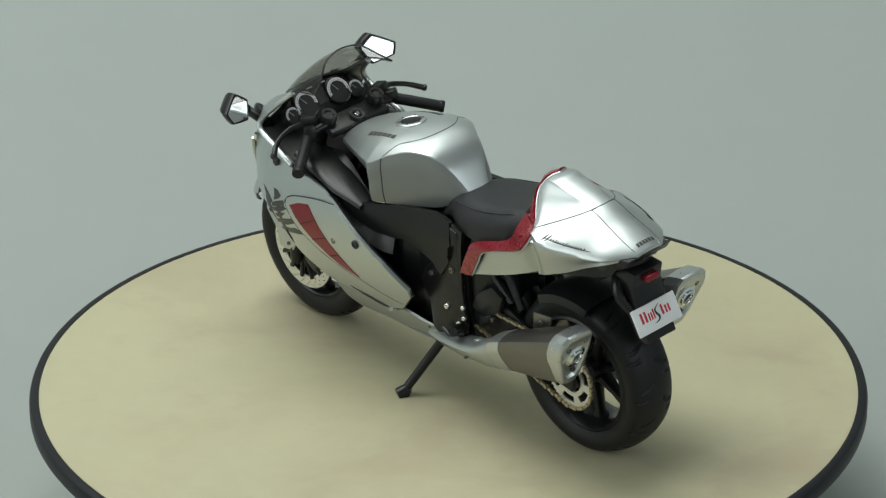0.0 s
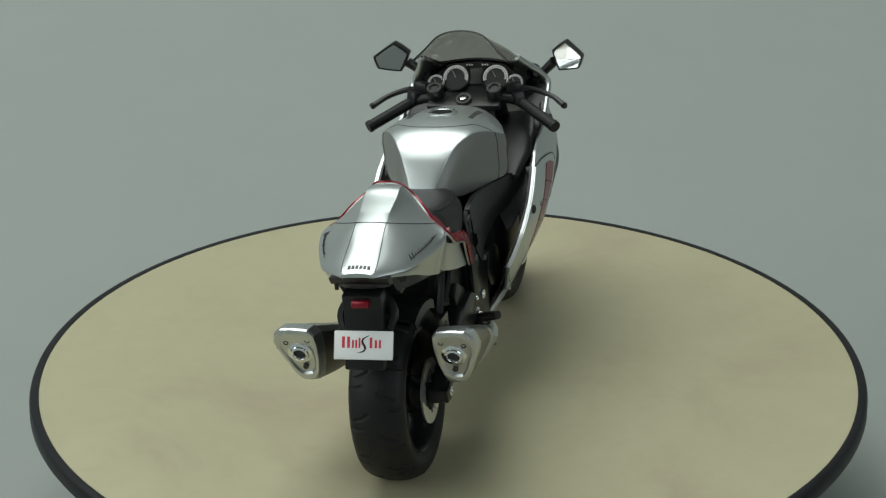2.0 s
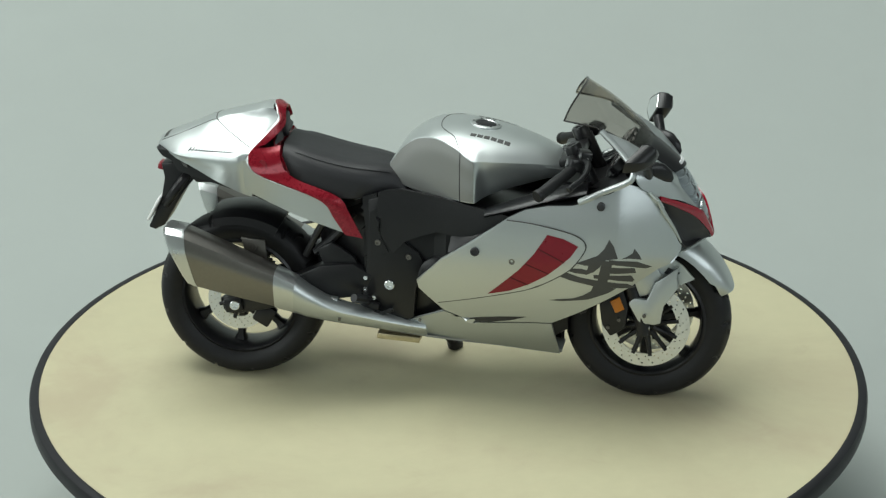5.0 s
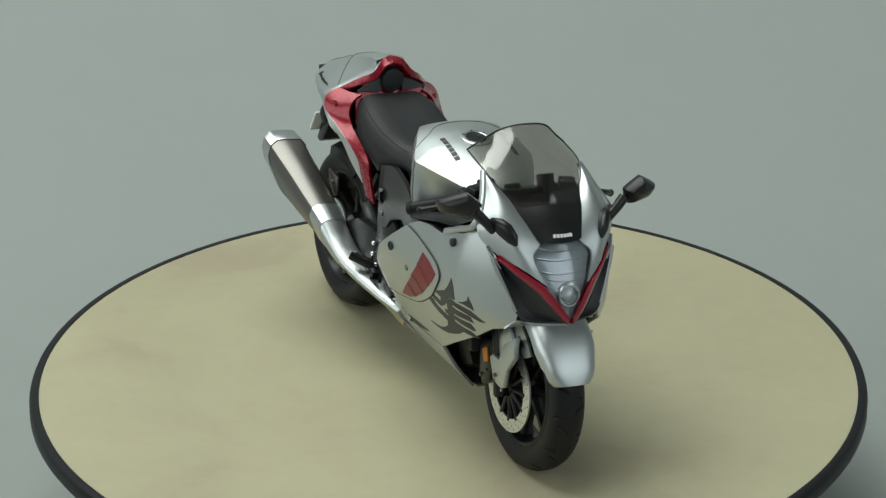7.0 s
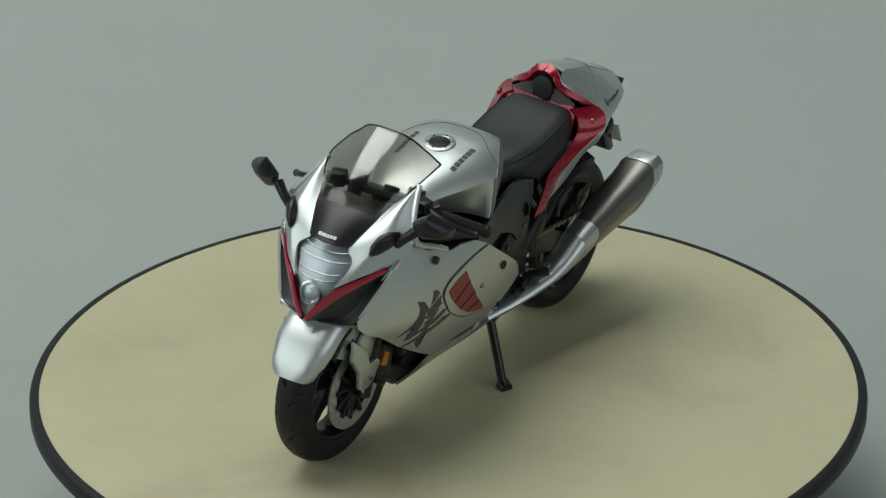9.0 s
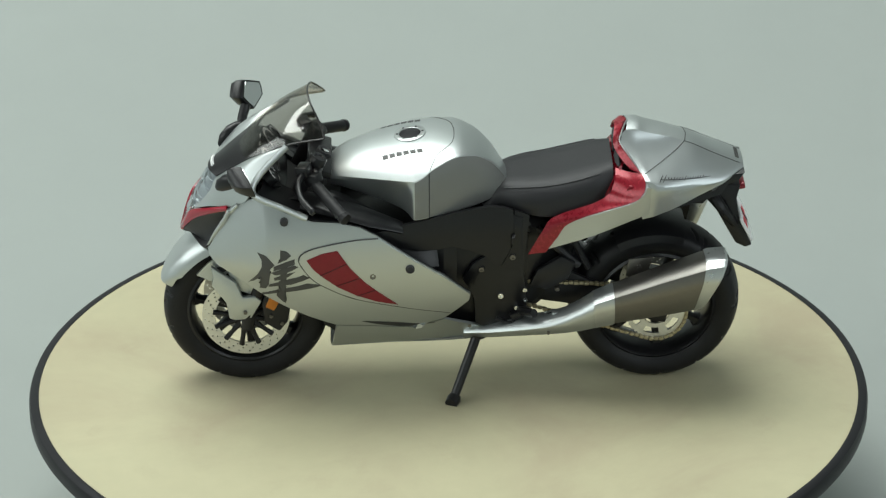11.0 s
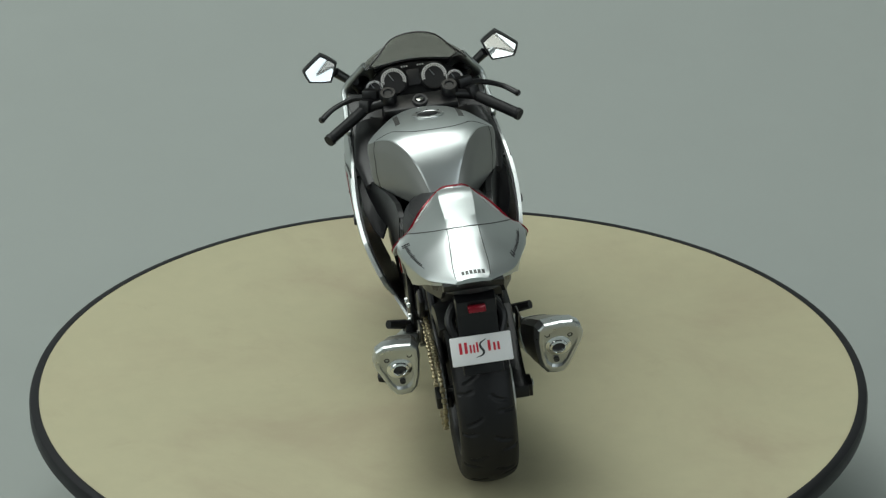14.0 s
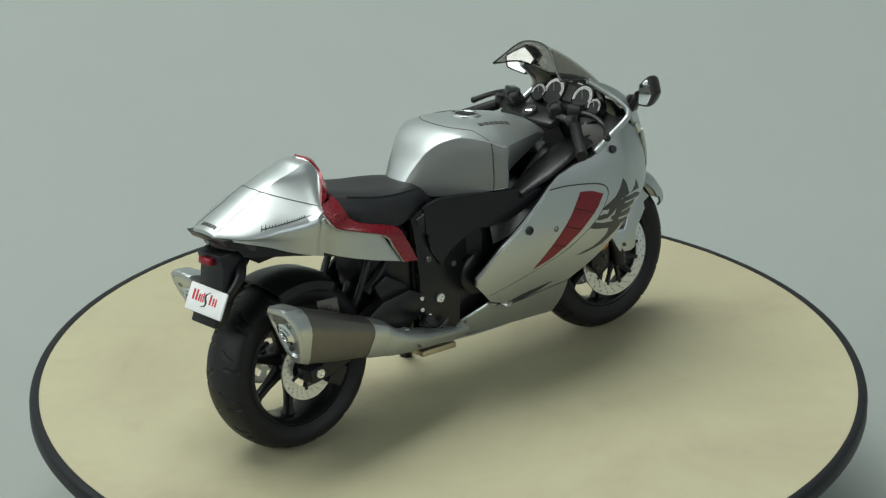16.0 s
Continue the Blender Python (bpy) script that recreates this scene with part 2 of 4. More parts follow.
# ---- the model motorcycle ----
FAIR_X, FAIR_W = (48, 57, 64, 75, 90, 105, 115, 120, 126, 132, 138, 141), (21, 23.2, 24.3, 24.9, 24.7, 24.6, 24.2, 22.4, 19.4, 14.5, 7, 1)
FAIR_Z, FAIR_S = (12, 20, 28, 36, 42, 50, 56, 61, 66, 70, 75, 88), (0.2, 0.49, 0.69, 0.85, 0.935, 0.995, 1.0, 0.985, 0.94, 0.89, 0.82, 0.6)


def fair(x, z):
    """Half width of the main fairing, tucked in at its lower front."""
    a, b = min(1.0, max(0.0, (x - 100) / 30)), min(1.0, max(0.0, (52 - z) / 16))
    return hermite(x, FAIR_X, FAIR_W) * hermite(z, FAIR_Z, FAIR_S) * (1 - 0.22 * a * a * (3 - 2 * a) * b * b * (3 - 2 * b))


def mirrored(points, s):
    return [(x, y * s, z) for x, y, z in points]


def ring(x, half):
    """A closed cross-section at x from its left half, listed from top to bottom."""
    h = [(x, y, z) for y, z in half]
    return h + [(x, -y, z) for x, y, z in reversed(h) if y > 1e-6]


def section(table, x):
    """Interpolate a table of section numbers along x."""
    ks = sorted(table)
    return [hermite(x, ks, [table[k][i] for k in ks]) for i in range(len(table[ks[0]]))]


def surface_of(bm):
    return BVHTree.FromBMesh(bm)


def drape(tree, outline, along, lift=0.15, thick=0.25, smooth=0, step=1.5):
    """A thin print laid on a surface: outline points are thrown along an axis onto the surface."""
    pts = [Vector(p) for p in outline]
    if smooth:
        pts = spline(pts, smooth, True)
    bm = bmesh.new()
    bm.faces.new([bm.verts.new(p) for p in pts])
    bmesh.ops.triangulate(bm, faces=bm.faces)
    bmesh.ops.subdivide_edges(bm, edges=[e for e in bm.edges if e.calc_length() > step], cuts=2, use_grid_fill=True)
    d = Vector(along)
    for v in bm.verts:
        hit, normal, _, _ = tree.ray_cast(v.co - d * 40, d)
        if hit:
            v.co = hit + (normal if normal.dot(d) < 0 else -normal) * lift
    bm.normal_update()
    if sum(f.normal.dot(d) for f in bm.faces) > 0:
        bmesh.ops.reverse_faces(bm, faces=bm.faces)
        bm.normal_update()
    return thicken(bm, thick)


def bolt(bike, at, r, mat, label="", height=0.6, head=6):
    s = 1 if at[1] > 0 else -1
    prof = [(0.01, -0.4), (r, -0.4), (r, height * 0.7), (r * 0.85, height), (r * 0.45, height), (r * 0.35, height * 0.55), (0.01, height * 0.55)]
    return part("bolt", lathe([(a, s * b) for a, b in prof], at, 18), mat, bike, label)


# ---- wheels ----
def build_tyre(wheel, cx, cz, R, half, rim_r, count, label):
    """A tyre with slanted grooves sunk into its tread."""
    seg, m = 576, 40
    knots = ((0.0, -0.80), (0.30, -0.98), (0.55, -1.0), (0.78, -0.86), (0.92, -0.55), (0.985, -0.27), (1.0, 0), (0.985, 0.27), (0.92, 0.55), (0.78, 0.86), (0.55, 1.0), (0.30, 0.98), (0.0, 0.80))
    prof = spline([(c, s, 0) for c, s in knots], m)
    bm, V = bmesh.new(), []
    for k in range(seg):
        a, row = 2 * math.pi * k / seg, []
        for c, s, _ in prof:
            r = rim_r + (R - rim_r) * c
            u = abs(s)
            if c > 0.62:
                for phase, lo, hi, slant in ((0.0 if s > 0 else 0.5, 0.14, 0.72, 0.62), (0.33 if s > 0 else 0.83, 0.42, 0.94, 0.45)):
                    d = (a / (2 * math.pi) * count - phase - slant * u * (1.4 - u)) % 1.0
                    if lo < u < hi and min(d, 1 - d) < 0.042:
                        r -= 0.45
            row.append(bm.verts.new((cx + r * math.cos(a), half * s, cz + r * math.sin(a))))
        V.append(row)
    for k in range(seg):
        a, b = V[k], V[(k + 1) % seg]
        for i in range(m):
            j = (i + 1) % m
            bm.faces.new((a[i], b[i], b[j], a[j]))
    return part("tyre", bm, RUBBER, wheel, label, 40)


def build_wheel(bike, name, cx, cz, R, half, rim_r, hub, label):
    r, h = rim_r, half
    w = part(name, lathe([(r + 0.6, -h * 0.82), (r - 0.3, -h * 0.9), (r - 0.9, -h * 0.82), (r - 1.7, -h * 0.4), (r - 1.7, h * 0.4), (r - 0.9, h * 0.82), (r - 0.3, h * 0.9), (r + 0.6, h * 0.82)], (cx, 0, cz), 72), BLACK, bike, label)
    build_tyre(w, cx, cz, R, half, rim_r, 13, "black rubber tyre with slanted grooves")
    for k in range(7):
        a = radians(-95 + 360 / 7 * k)
        c, s = math.cos(a), math.sin(a)
        rings = []
        for q, wd, th in ((2.5, 2.2, 2.6), (6.0, 1.5, 2.0), (10.0, 1.2, 1.5), (r - 3.5, 1.15, 1.5), (r - 1.4, 2.2, 2.2)):
            rings.append([(cx + c * q - s * wd * i, th * j, cz + s * q + c * wd * i) for i, j in ((-1, -0.55), (-0.6, -1), (0.6, -1), (1, -0.55), (1, 0.55), (0.6, 1), (-0.6, 1), (-1, 0.55))])
        part("spoke", loft(rings), BLACK, w)
    part("hub", lathe([(0.01, -hub), (2.6, -hub), (3.0, -hub * 0.7), (4.4, -hub * 0.5), (4.4, hub * 0.5), (3.0, hub * 0.7), (2.6, hub), (0.01, hub)], (cx, 0, cz), 28), BLACK, w)
    return w


def brake_disc(wheel, cx, cy, cz, r_out, r_in, arms, label):
    """A drilled disc with real holes, on a spider of short arms."""
    seg, bm = 144, bmesh.new()
    rad = [r_in + (r_out - r_in) * f for f in (0, 0.17, 0.29, 0.44, 0.56, 0.71, 0.83, 1.0)]
    V = [[bm.verts.new((cx + q * math.cos(2 * math.pi * k / seg), cy, cz + q * math.sin(2 * math.pi * k / seg))) for k in range(seg)] for q in rad]
    for i in range(7):
        for k in range(seg):
            if (i == 1 and k % 6 == 0) or (i == 3 and k % 6 == 2) or (i == 5 and k % 6 == 4):
                continue
            bm.faces.new((V[i][k], V[i][(k + 1) % seg], V[i + 1][(k + 1) % seg], V[i + 1][k]))
    disc = part("brake_disc", thicken(bm, 0.55), DISC, wheel, label)
    for k in range(arms):
        a = 2 * math.pi * (k + 0.3) / arms
        c, s = math.cos(a), math.sin(a)
        part("spider_arm", tube([(cx + c * 2.5, cy, cz + s * 2.5), (cx + c * (r_in * 0.7), cy, cz + s * (r_in * 0.7)), (cx + c * (r_in + 0.7), cy, cz + s * (r_in + 0.7))], [1.1, 0.7, 0.85], 8), BLACK, disc)
    return disc


# ---- bodywork tables: millimetres along the bike ----
TANK = {98: (73.2, 6.5, 72, 7, 71, 6, 69.5), 94: (76.2, 9.5, 73.4, 9, 71.5, 7.5, 69), 88: (78.8, 12.6, 74.4, 11, 71.5, 9, 67.5), 80: (81.0, 16.2, 75.4, 13.6, 71, 11.5, 65.5), 75: (82.0, 18.0, 75.8, 15.6, 70.5, 14, 63.8),
        72.6: (82.3, 18.7, 76, 18.8, 70, 18.3, 63.1), 66: (82.9, 15.6, 79.2, 16.3, 72.5, 15.6, 63.0), 60: (82.5, 12.4, 80.8, 13.5, 73.5, 12.9, 63.1), 55: (80.6, 9.5, 79.8, 11.0, 73, 10.6, 63.4), 50: (76.8, 6.6, 76.2, 8.6, 70.8, 8.4, 64.5),
        46: (71.0, 4.2, 70.6, 6.0, 68.5, 6.2, 66), 44.5: (68.5, 3.5, 68.2, 4.5, 67, 5, 66)}
HUMP = {11: (85.3, 4.8, 83.8, 17.0, 73.3, 14, 69), 8: (85.4, 5, 84.2, 17.6, 73.2, 15, 67.5), 4: (84.4, 5, 83.3, 18.3, 72.4, 16, 66), -2: (82.8, 4.6, 82.0, 17.7, 71.9, 15, 66.5), -8: (81.0, 4.3, 80.4, 16.0, 71.6, 12.4, 68),
        -15: (77.9, 4.6, 77.2, 13.6, 71.2, 10, 69.2), -18: (76.6, 4.8, 75.9, 12.2, 71.2, 9.0, 69.8), -20: (75.7, 4.9, 75.0, 10.6, 71.4, 8.0, 70.2), -23.6: (74.0, 4.8, 73.4, 6.8, 71.8, 5.8, 70.8), -25: (73.2, 4.0, 72.8, 5.2, 72.0, 4.6, 71.2)}
SADDLE = {14: (75.6, 11.8, 65), 20: (74.2, 13.8, 63.2), 27: (72.4, 14.2, 61.6), 34: (71.0, 13.8, 60.4), 42: (70.0, 12.3, 61.4), 48: (68.6, 9.6, 62.2), 52.4: (64.2, 9.2, 62.0)}


def build_tank(bike):
    rings = []
    for x in sorted([72.6, 72.9, 73.8, *np.linspace(98, 44.5, 44)], reverse=True):
        zt, yc, zc, ym, zm, yb, zb = section(TANK, x)
        d = zt - zc
        rings.append(ring(x, [(0, zt), (yc * 0.3, zt - d * 0.05), (yc * 0.55, zt - d * 0.2), (yc * 0.78, zt - d * 0.48), (yc * 0.92, zt - d * 0.8), (yc, zc), ((yc + ym) / 2 + 0.35, (zc + zm) / 2), (ym, zm), ((ym + yb) / 2 + 0.3, (zm + zb) / 2), (yb, zb), (yb * 0.6, zb - 0.4)]))
    bm = loft(rings)
    bmesh.ops.triangulate(bm, faces=bm.faces[:])
    tree = surface_of(bm)
    tank = part("fuel_tank", bm, SILVER, bike, "glossy silver fuel tank", 30)
    for s in (1, -1):
        for x0, x1 in ((72.5, 68.35), (68.05, 45.0)):
            cs = []
            for f in (0.02, 0.25, 0.5, 0.75, 0.98):
                c = []
                for x in np.linspace(x0, x1, 18):
                    zt, yc, zc, ym, zm, yb, zb = section(TANK, x)
                    k = [(yc, zc), ((yc + ym) / 2 + 0.35, (zc + zm) / 2), (ym, zm), ((ym + yb) / 2 + 0.3, (zm + zb) / 2), (yb, zb)]
                    y, z = (float(np.interp(f, (0, 0.25, 0.5, 0.75, 1), [q[i] for q in k])) for i in (0, 1))
                    c.append((x, s * (y + 0.22), z))
                cs.append(c)
            part("knee_panel", sheet(cs, 36, 14, 0.35, s < 0), SILVER_GREY, tank, "matt grey-silver knee panel")
        pts = []
        for z in np.linspace(62.6, 78, 10):
            zt, yc, zc, ym, zm, yb, zb = section(TANK, 68.2)
            pts.append((68.2, s * (float(np.interp(z, (zb, (zm + zb) / 2, zm, (zc + zm) / 2, zc), (yb, (ym + yb) / 2 + 0.3, ym, (yc + ym) / 2 + 0.35, yc))) + 0.2), z))
        part("seam", tube(pts, 0.14, 6), INK, tank)
        top = []
        for x, y in ((68, 16.6), (66.8, 14), (65.5, 11.5), (63.5, 9.6), (61.4, 6.6), (60.6, 3.2), (60.4, 0)):
            hit = tree.ray_cast(Vector((x, s * y, 120)), Vector((0, 0, -1)))[0]
            top.append(hit + Vector((0, 0, 0.02)))
        part("seam", tube(top, 0.13, 6, 24), DECAL, tank)
        for k in range(6):
            a, b = (81.7 - 2.02 * k - 0.2 if s > 0 else 69.9 + 2.02 * k + 0.2), s
            w = -1.6 if s > 0 else 1.6
            q = [(a + 0.2, s * 8.8, 80), (a + w + 0.2, s * 8.8, 80), (a + w, s * 10.3, 80), (a, s * 10.3, 80)]
            part("brand_bar", drape(tree, q, (0, 0, -1), 0.12, 0.2), DECAL, tank)
    z0 = tree.ray_cast(Vector((73.4, 0, 120)), Vector((0, 0, -1)))[0].z
    def ring_z(prof, at, tilt=8):
        b = lathe(prof, (0, 0, 0), 40)
        bmesh.ops.transform(b, matrix=pose(at[0], at[1], at[2], 0, tilt, 0) @ pose(0, 0, 0, 90, 0, 0), verts=b.verts)
        return b
    cap = part("fuel_cap", ring_z([(3.2, -0.8), (3.2, 0.25), (3.4, 0.4), (4.4, 0.4), (4.7, 0.2), (4.7, -0.8)], (73.4, 0, z0 - 0.1)), ALLOY, tank, "chrome fuel cap ring")
    part("cap_centre", ring_z([(0.01, -0.8), (3.2, -0.8), (3.2, 0.1), (2.8, 0.3), (0.01, 0.3)], (73.4, 0, z0 - 0.1)), RIM, cap, "black cap centre")
    for k in range(6):
        a = 2 * math.pi * k / 6
        part("cap_screw", ring_z([(0.01, 0), (0.32, 0), (0.32, 0.52), (0.01, 0.52)], (73.4 + 3.75 * math.cos(a), 3.75 * math.sin(a), z0 - 0.1 - 0.14 * 3.75 * math.cos(a))), INK, cap)
    return tank


def tail_width(x, z):
    """Half width of the tail's side, tucked in below its shoulder line."""
    base = hermite(x, (-25, -20, -18, -15, -8, -2, 4, 10, 20, 35), (5.2, 10.6, 12.2, 13.6, 16.0, 17.7, 18.3, 17.4, 16.2, 14.6))
    tuck = hermite(x, (-26, -10, 6, 20, 35), (0.4, 0.32, 0.26, 0.08, 0.0))
    return min(base - tuck * max(0.0, 73.0 - z), float(np.interp(z, (70.5, 72, 73.2, 74.7, 78.2, 81.6, 84), (19.5, 18.6, 17.2, 14.4, 10.8, 6.8, 4.4))))


# how far forward the hump's front edge stands at each height
HUMP_EDGE_Z, HUMP_EDGE_X = (60, 70.8, 72.5, 74.7, 78.2, 81.6, 83.6, 85.4), (5.4, 5.4, 4.7, 5.7, 8.8, 11.8, 11.2, 9.5)


def build_tail(bike):
    rings = []
    for x in np.linspace(10.5, -25.0, 34):
        zt, yr, zr, ym, zm, yb, zb = section(HUMP, x)
        d, u = zr - zm, min(1.0, max(0.0, (x + 10) / 16))
        w = ym - yr
        half = [(0, zt), (yr * 0.5, zt - 0.12), (yr * 0.95, zt - 0.55), (yr, zr), *((yr + w * f, zr - d * (g + (q - g) * u)) for f, g, q in ((0.12, 0.06, 0.2), (0.36, 0.26, 0.45), (0.64, 0.52, 0.7), (0.86, 0.76, 0.87))), (yr + w * 0.97, zr - d * 0.92), (ym, zm)]
        zl = hermite(x - max(0.0, x) / 10.5 * 5.0, (-26.5, -20, -12.6, -6, 0.4, 6, 10.5), (71.8, 70.0, 67.4, 64.3, 61.8, 59.8, 58.2))
        for f in (0.12, 0.45, 0.8, 1.0):
            z = zm + (zl - zm) * f
            half.append((min(ym, tail_width(x, z)) if f > 0.2 else ym - 0.05, z))
        half.append((half[-1][0] - 1.6, zl + 0.5))
        rings.append([(px + max(0.0, px) / 10.5 * (hermite(pz, HUMP_EDGE_Z, HUMP_EDGE_X) - 10.5), py, pz) for px, py, pz in ring(x, half)])
    bm = loft(rings, caps=False)
    bmesh.ops.contextual_create(bm, geom=[e for e in bm.edges if len(e.link_faces) == 1 and e.verts[0].co.x < -18])
    bmesh.ops.triangulate(bm, faces=bm.faces[:])
    tree = surface_of(bm)
    tail = part("tail_cowl", bm, SILVER, bike, "silver single-seat tail hump", 30)
    for s in (1, -1):
        part("side_wing", panel([(1, 72.0), (1, 63.0), (4, 61.9), (10.6, 58.4), (16, 56.2), (24.2, 53.2), (33.7, 50.2), (30.4, 55.4), (27.0, 60.0), (20, 62.8), (15.8, 64.6), (11.6, 66.6), (8.2, 68.4), (5.6, 70.8), (4.8, 72.4)], tail_width, s, 0.9, 1.6, -0.12), SILVER, tail, "silver lower tail panel")
        high = [(9.6, 0, 85.4), (10.6, 2.6, 84.9), (11.4, 4.6, 83.5), (11.9, 6.3, 81.6), (9.6, 9.8, 78.9), (5.8, 13.9, 74.8)]
        high_in = [(12.9, 0, 84.0), (13.0, 2.2, 83.5), (13.1, 3.8, 81.7), (13.0, 5.6, 79.8), (11.4, 9.4, 77.6), (9.0, 12.4, 75.4)]
        low = [(5.8, 13.9, 74.8), (4.8, 16.8, 73.3), (5.5, 18.7, 70.9), (8.4, 18.7, 68.0), (16.9, 17.3, 64.3), (27.0, 16.0, 60.2), (30.4, 15.5, 55.5), (33.8, 15.0, 50.2)]
        low_mid = [(9.4, 12.2, 74.4), (8.6, 15.0, 72.6), (9.6, 16.8, 70.2), (11.6, 17.0, 67.6), (18.4, 16.2, 64.4), (29.4, 15.6, 60.6), (32.6, 15.4, 56.2), (36.3, 14.9, 49.8)]
        low_in = [(13.2, 10.0, 74.6), (13.4, 12.6, 72.8), (14.2, 14.0, 70.4), (15.6, 14.2, 68.0), (19.6, 14.4, 65.4), (31.4, 14.6, 61.3), (34.8, 14.9, 57.0), (38.9, 14.5, 49.1)]
        red = part("red_trim", sheet([mirrored(c, s) for c in (low, low_mid, low_in)], 44, 12, 0.8, s > 0), RED, tail, "gloss red bowl round the seat")
        part("red_collar", sheet([mirrored(c, s) for c in (high, high_in)], 36, 8, 0.9, s > 0), RED, tail, "gloss red collar of the hump")
        part("trim_screw", lathe([(0.01, -1), (1.2, -1), (1.2, s * 0.5), (0.9, s * 0.6), (0.7, s * 0.2), (0.01, s * 0.2)], (9.2, s * 16.4, 71.2), 20), RED, red)
        part("edge_strip", tube(mirrored(high, s), 0.34, 8, 40), SILVER, tail)
        part("edge_strip", tube(mirrored(low, s), 0.34, 8, 60), SILVER, tail)
        part("seam", tube([tree.ray_cast(Vector((x, s * y, 120)), Vector((0, 0, -1)))[0] for x, y in ((-7.9, 0.2), (-7.6, 2.5), (-7.2, 4.3), (-5, 7), (-1.5, 10), (2, 12.6), (5, 14.8))], 0.16, 6, 30), DECAL, tail)
        part("seam", tube([tree.ray_cast(Vector((x, s * (section(HUMP, x)[1] + 0.1), 120)), Vector((0, 0, -1)))[0] for x in np.linspace(-7.2, -24, 12)], 0.13, 6), DECAL, tail)
        # flowing script-like line, unreadable
        def on_side(x, z):
            hit, normal = tree.ray_cast(Vector((x, s * 60, z)), Vector((0, -s, 0)))[:2]
            return hit + (normal if normal.y * s > 0 else -normal) * 0.06
        x0, x1 = (0.8, -14.4) if s > 0 else (-14.2, 1.2)
        for u, h in ((0.03, 0.8), (0.1, 0.85), (0.17, 0.3), (0.225, 0.26), (0.28, 0.46), (0.335, 0.28), (0.39, 0.26), (0.445, 0.3), (0.5, 0.55), (0.55, 0.26), (0.6, 0.26), (0.65, 0.28), (0.7, 0.24), (0.75, 0.26), (0.8, 0.24), (0.86, 0.22)):
            x, d = x0 + (x1 - x0) * u, (x1 - x0) / 15.4
            z = 74.2 + 0.07 * (x - 1)
            part("script_stroke", tube([on_side(x - 0.7 * h * d, z - h * 0.8), on_side(x, z), on_side(x + 0.7 * h * d, z + h * 0.8)], [0.1, 0.17, 0.1], 6), INK, tail)
        part("script_line", tube([on_side(x0 + (x1 - x0) * u, 74.0 + 0.07 * (x0 + (x1 - x0) * u - 1)) for u in np.linspace(0.0, 1.0, 16)], [0.1] + [0.13] * 13 + [0.09, 0.05], 6), INK, tail)
    for k in range(6):
        y = 3.0 - 1.12 * k
        part("brand_bar", drape(tree, [(-22.6, y, 90), (-22.6, y - 0.8, 90), (-23.7, y - 0.8, 90), (-23.7, y, 90)], (0, 0, -1), 0.12, 0.2), DECAL, tail)
    # front face of the hump
    rows = [((16.5, 13.0, 67.2), (18.6, 7, 67.0), (19.0, 0, 67.0)), ((13.0, 11.6, 74.2), (12.2, 6, 74.8), (12.0, 0, 75.0)), ((10.9, 8.2, 78.2), (10.9, 4, 79.6), (10.9, 0, 80.2)), ((10.2, 4.0, 82.6), (10.2, 2.4, 83.6), (10.2, 0, 84.0))]
    face = part("hump_face", sheet([list(r) + [(x, -y, z) for x, y, z in r[-2::-1]] for r in rows], 32, 16, 0.8), RED, tail, "red front face of the hump")
    for s in (1, -1):
        part("recess", sheet([[(13.0, s * 3.4, 75.6), (12.9, s * 8, 75.8), (12.4, s * 11.4, 75.9)], [(12.0, s * 3.4, 79.8), (12.0, s * 7, 78.4), (12.0, s * 11.2, 76.3)]], 12, 6, 0.5), INK, face, "black recess")
    part("back_pad", loft([[(x, 4.5 * math.cos(a) * f, 79.3 + (4.3 if math.sin(a) > 0 else 5.0) * math.sin(a) * f) for a in np.linspace(0, 2 * math.pi, 24, endpoint=False)] for x, f in ((11, 0.84), (13.0, 0.84), (13.5, 0.78), (13.7, 0.6), (13.75, 0.2))]), SEAT, face, "black back pad")
    # under the tail
    under = part("undertail", prism([(-25.2, 71.8), (-23.4, 69.2), (-18, 66.8), (-13, 61.5), (-2.6, 62), (8, 59.5), (26, 54), (28, 58), (12, 66), (-5, 68.5), (-16, 70.6)], -8.5, 8.5, 0.4), BLACK, tail, "black undertail")
    part("tail_lamp", sheet([[(-15.6, 11.4, 69.6), (-20.6, 7.0, 70.4), (-23.4, 0, 70.9), (-20.6, -7.0, 70.4), (-15.6, -11.4, 69.6)], [(-15.0, 10.6, 66.6), (-20.2, 6.4, 67.0), (-22.6, 0, 67.4), (-20.2, -6.4, 67.0), (-15.0, -10.6, 66.6)]], 24, 6, 1.0), SMOKE, under, "smoked tail lamp strip")
    for s in (1, -1):
        part("under_panel", panel([(-22, 70.6), (-18.3, 65.0), (-4.9, 62.4), (6, 59.6), (14, 56.6), (10, 61), (-4, 67), (-14, 69.4)], lambda x, z: hermite(x, (-22, -14, -4, 14), (8.0, 10.2, 12.4, 13.0)), s, 1.0, 2.5), BLACK, under)
    hang = part("plate_hanger", prism([(-19, 66.6), (-13.6, 62.5), (-17.6, 57.5), (-23.6, 46.4), (-26.6, 44.8), (-28.6, 45.6), (-24.6, 54.5), (-23.4, 61.5), (-24.4, 66)], -5.6, 5.6, 0.5), BLACK, tail, "black plate hanger")
    part("reflector", block((-24.9, 0, 63.9), (2.6, 5.0, 2.0), 0.4, (0, 12, 0)), RED, hang, "red rear reflector")
    for s in (1, -1):
        part("hanger_arm", tube([(-16, s * 4, 63), (-19.5, s * 7.4, 58.5), (-23.2, s * 5.4, 53)], [1.8, 1.5, 1.2], 10, 10), BLACK, hang)
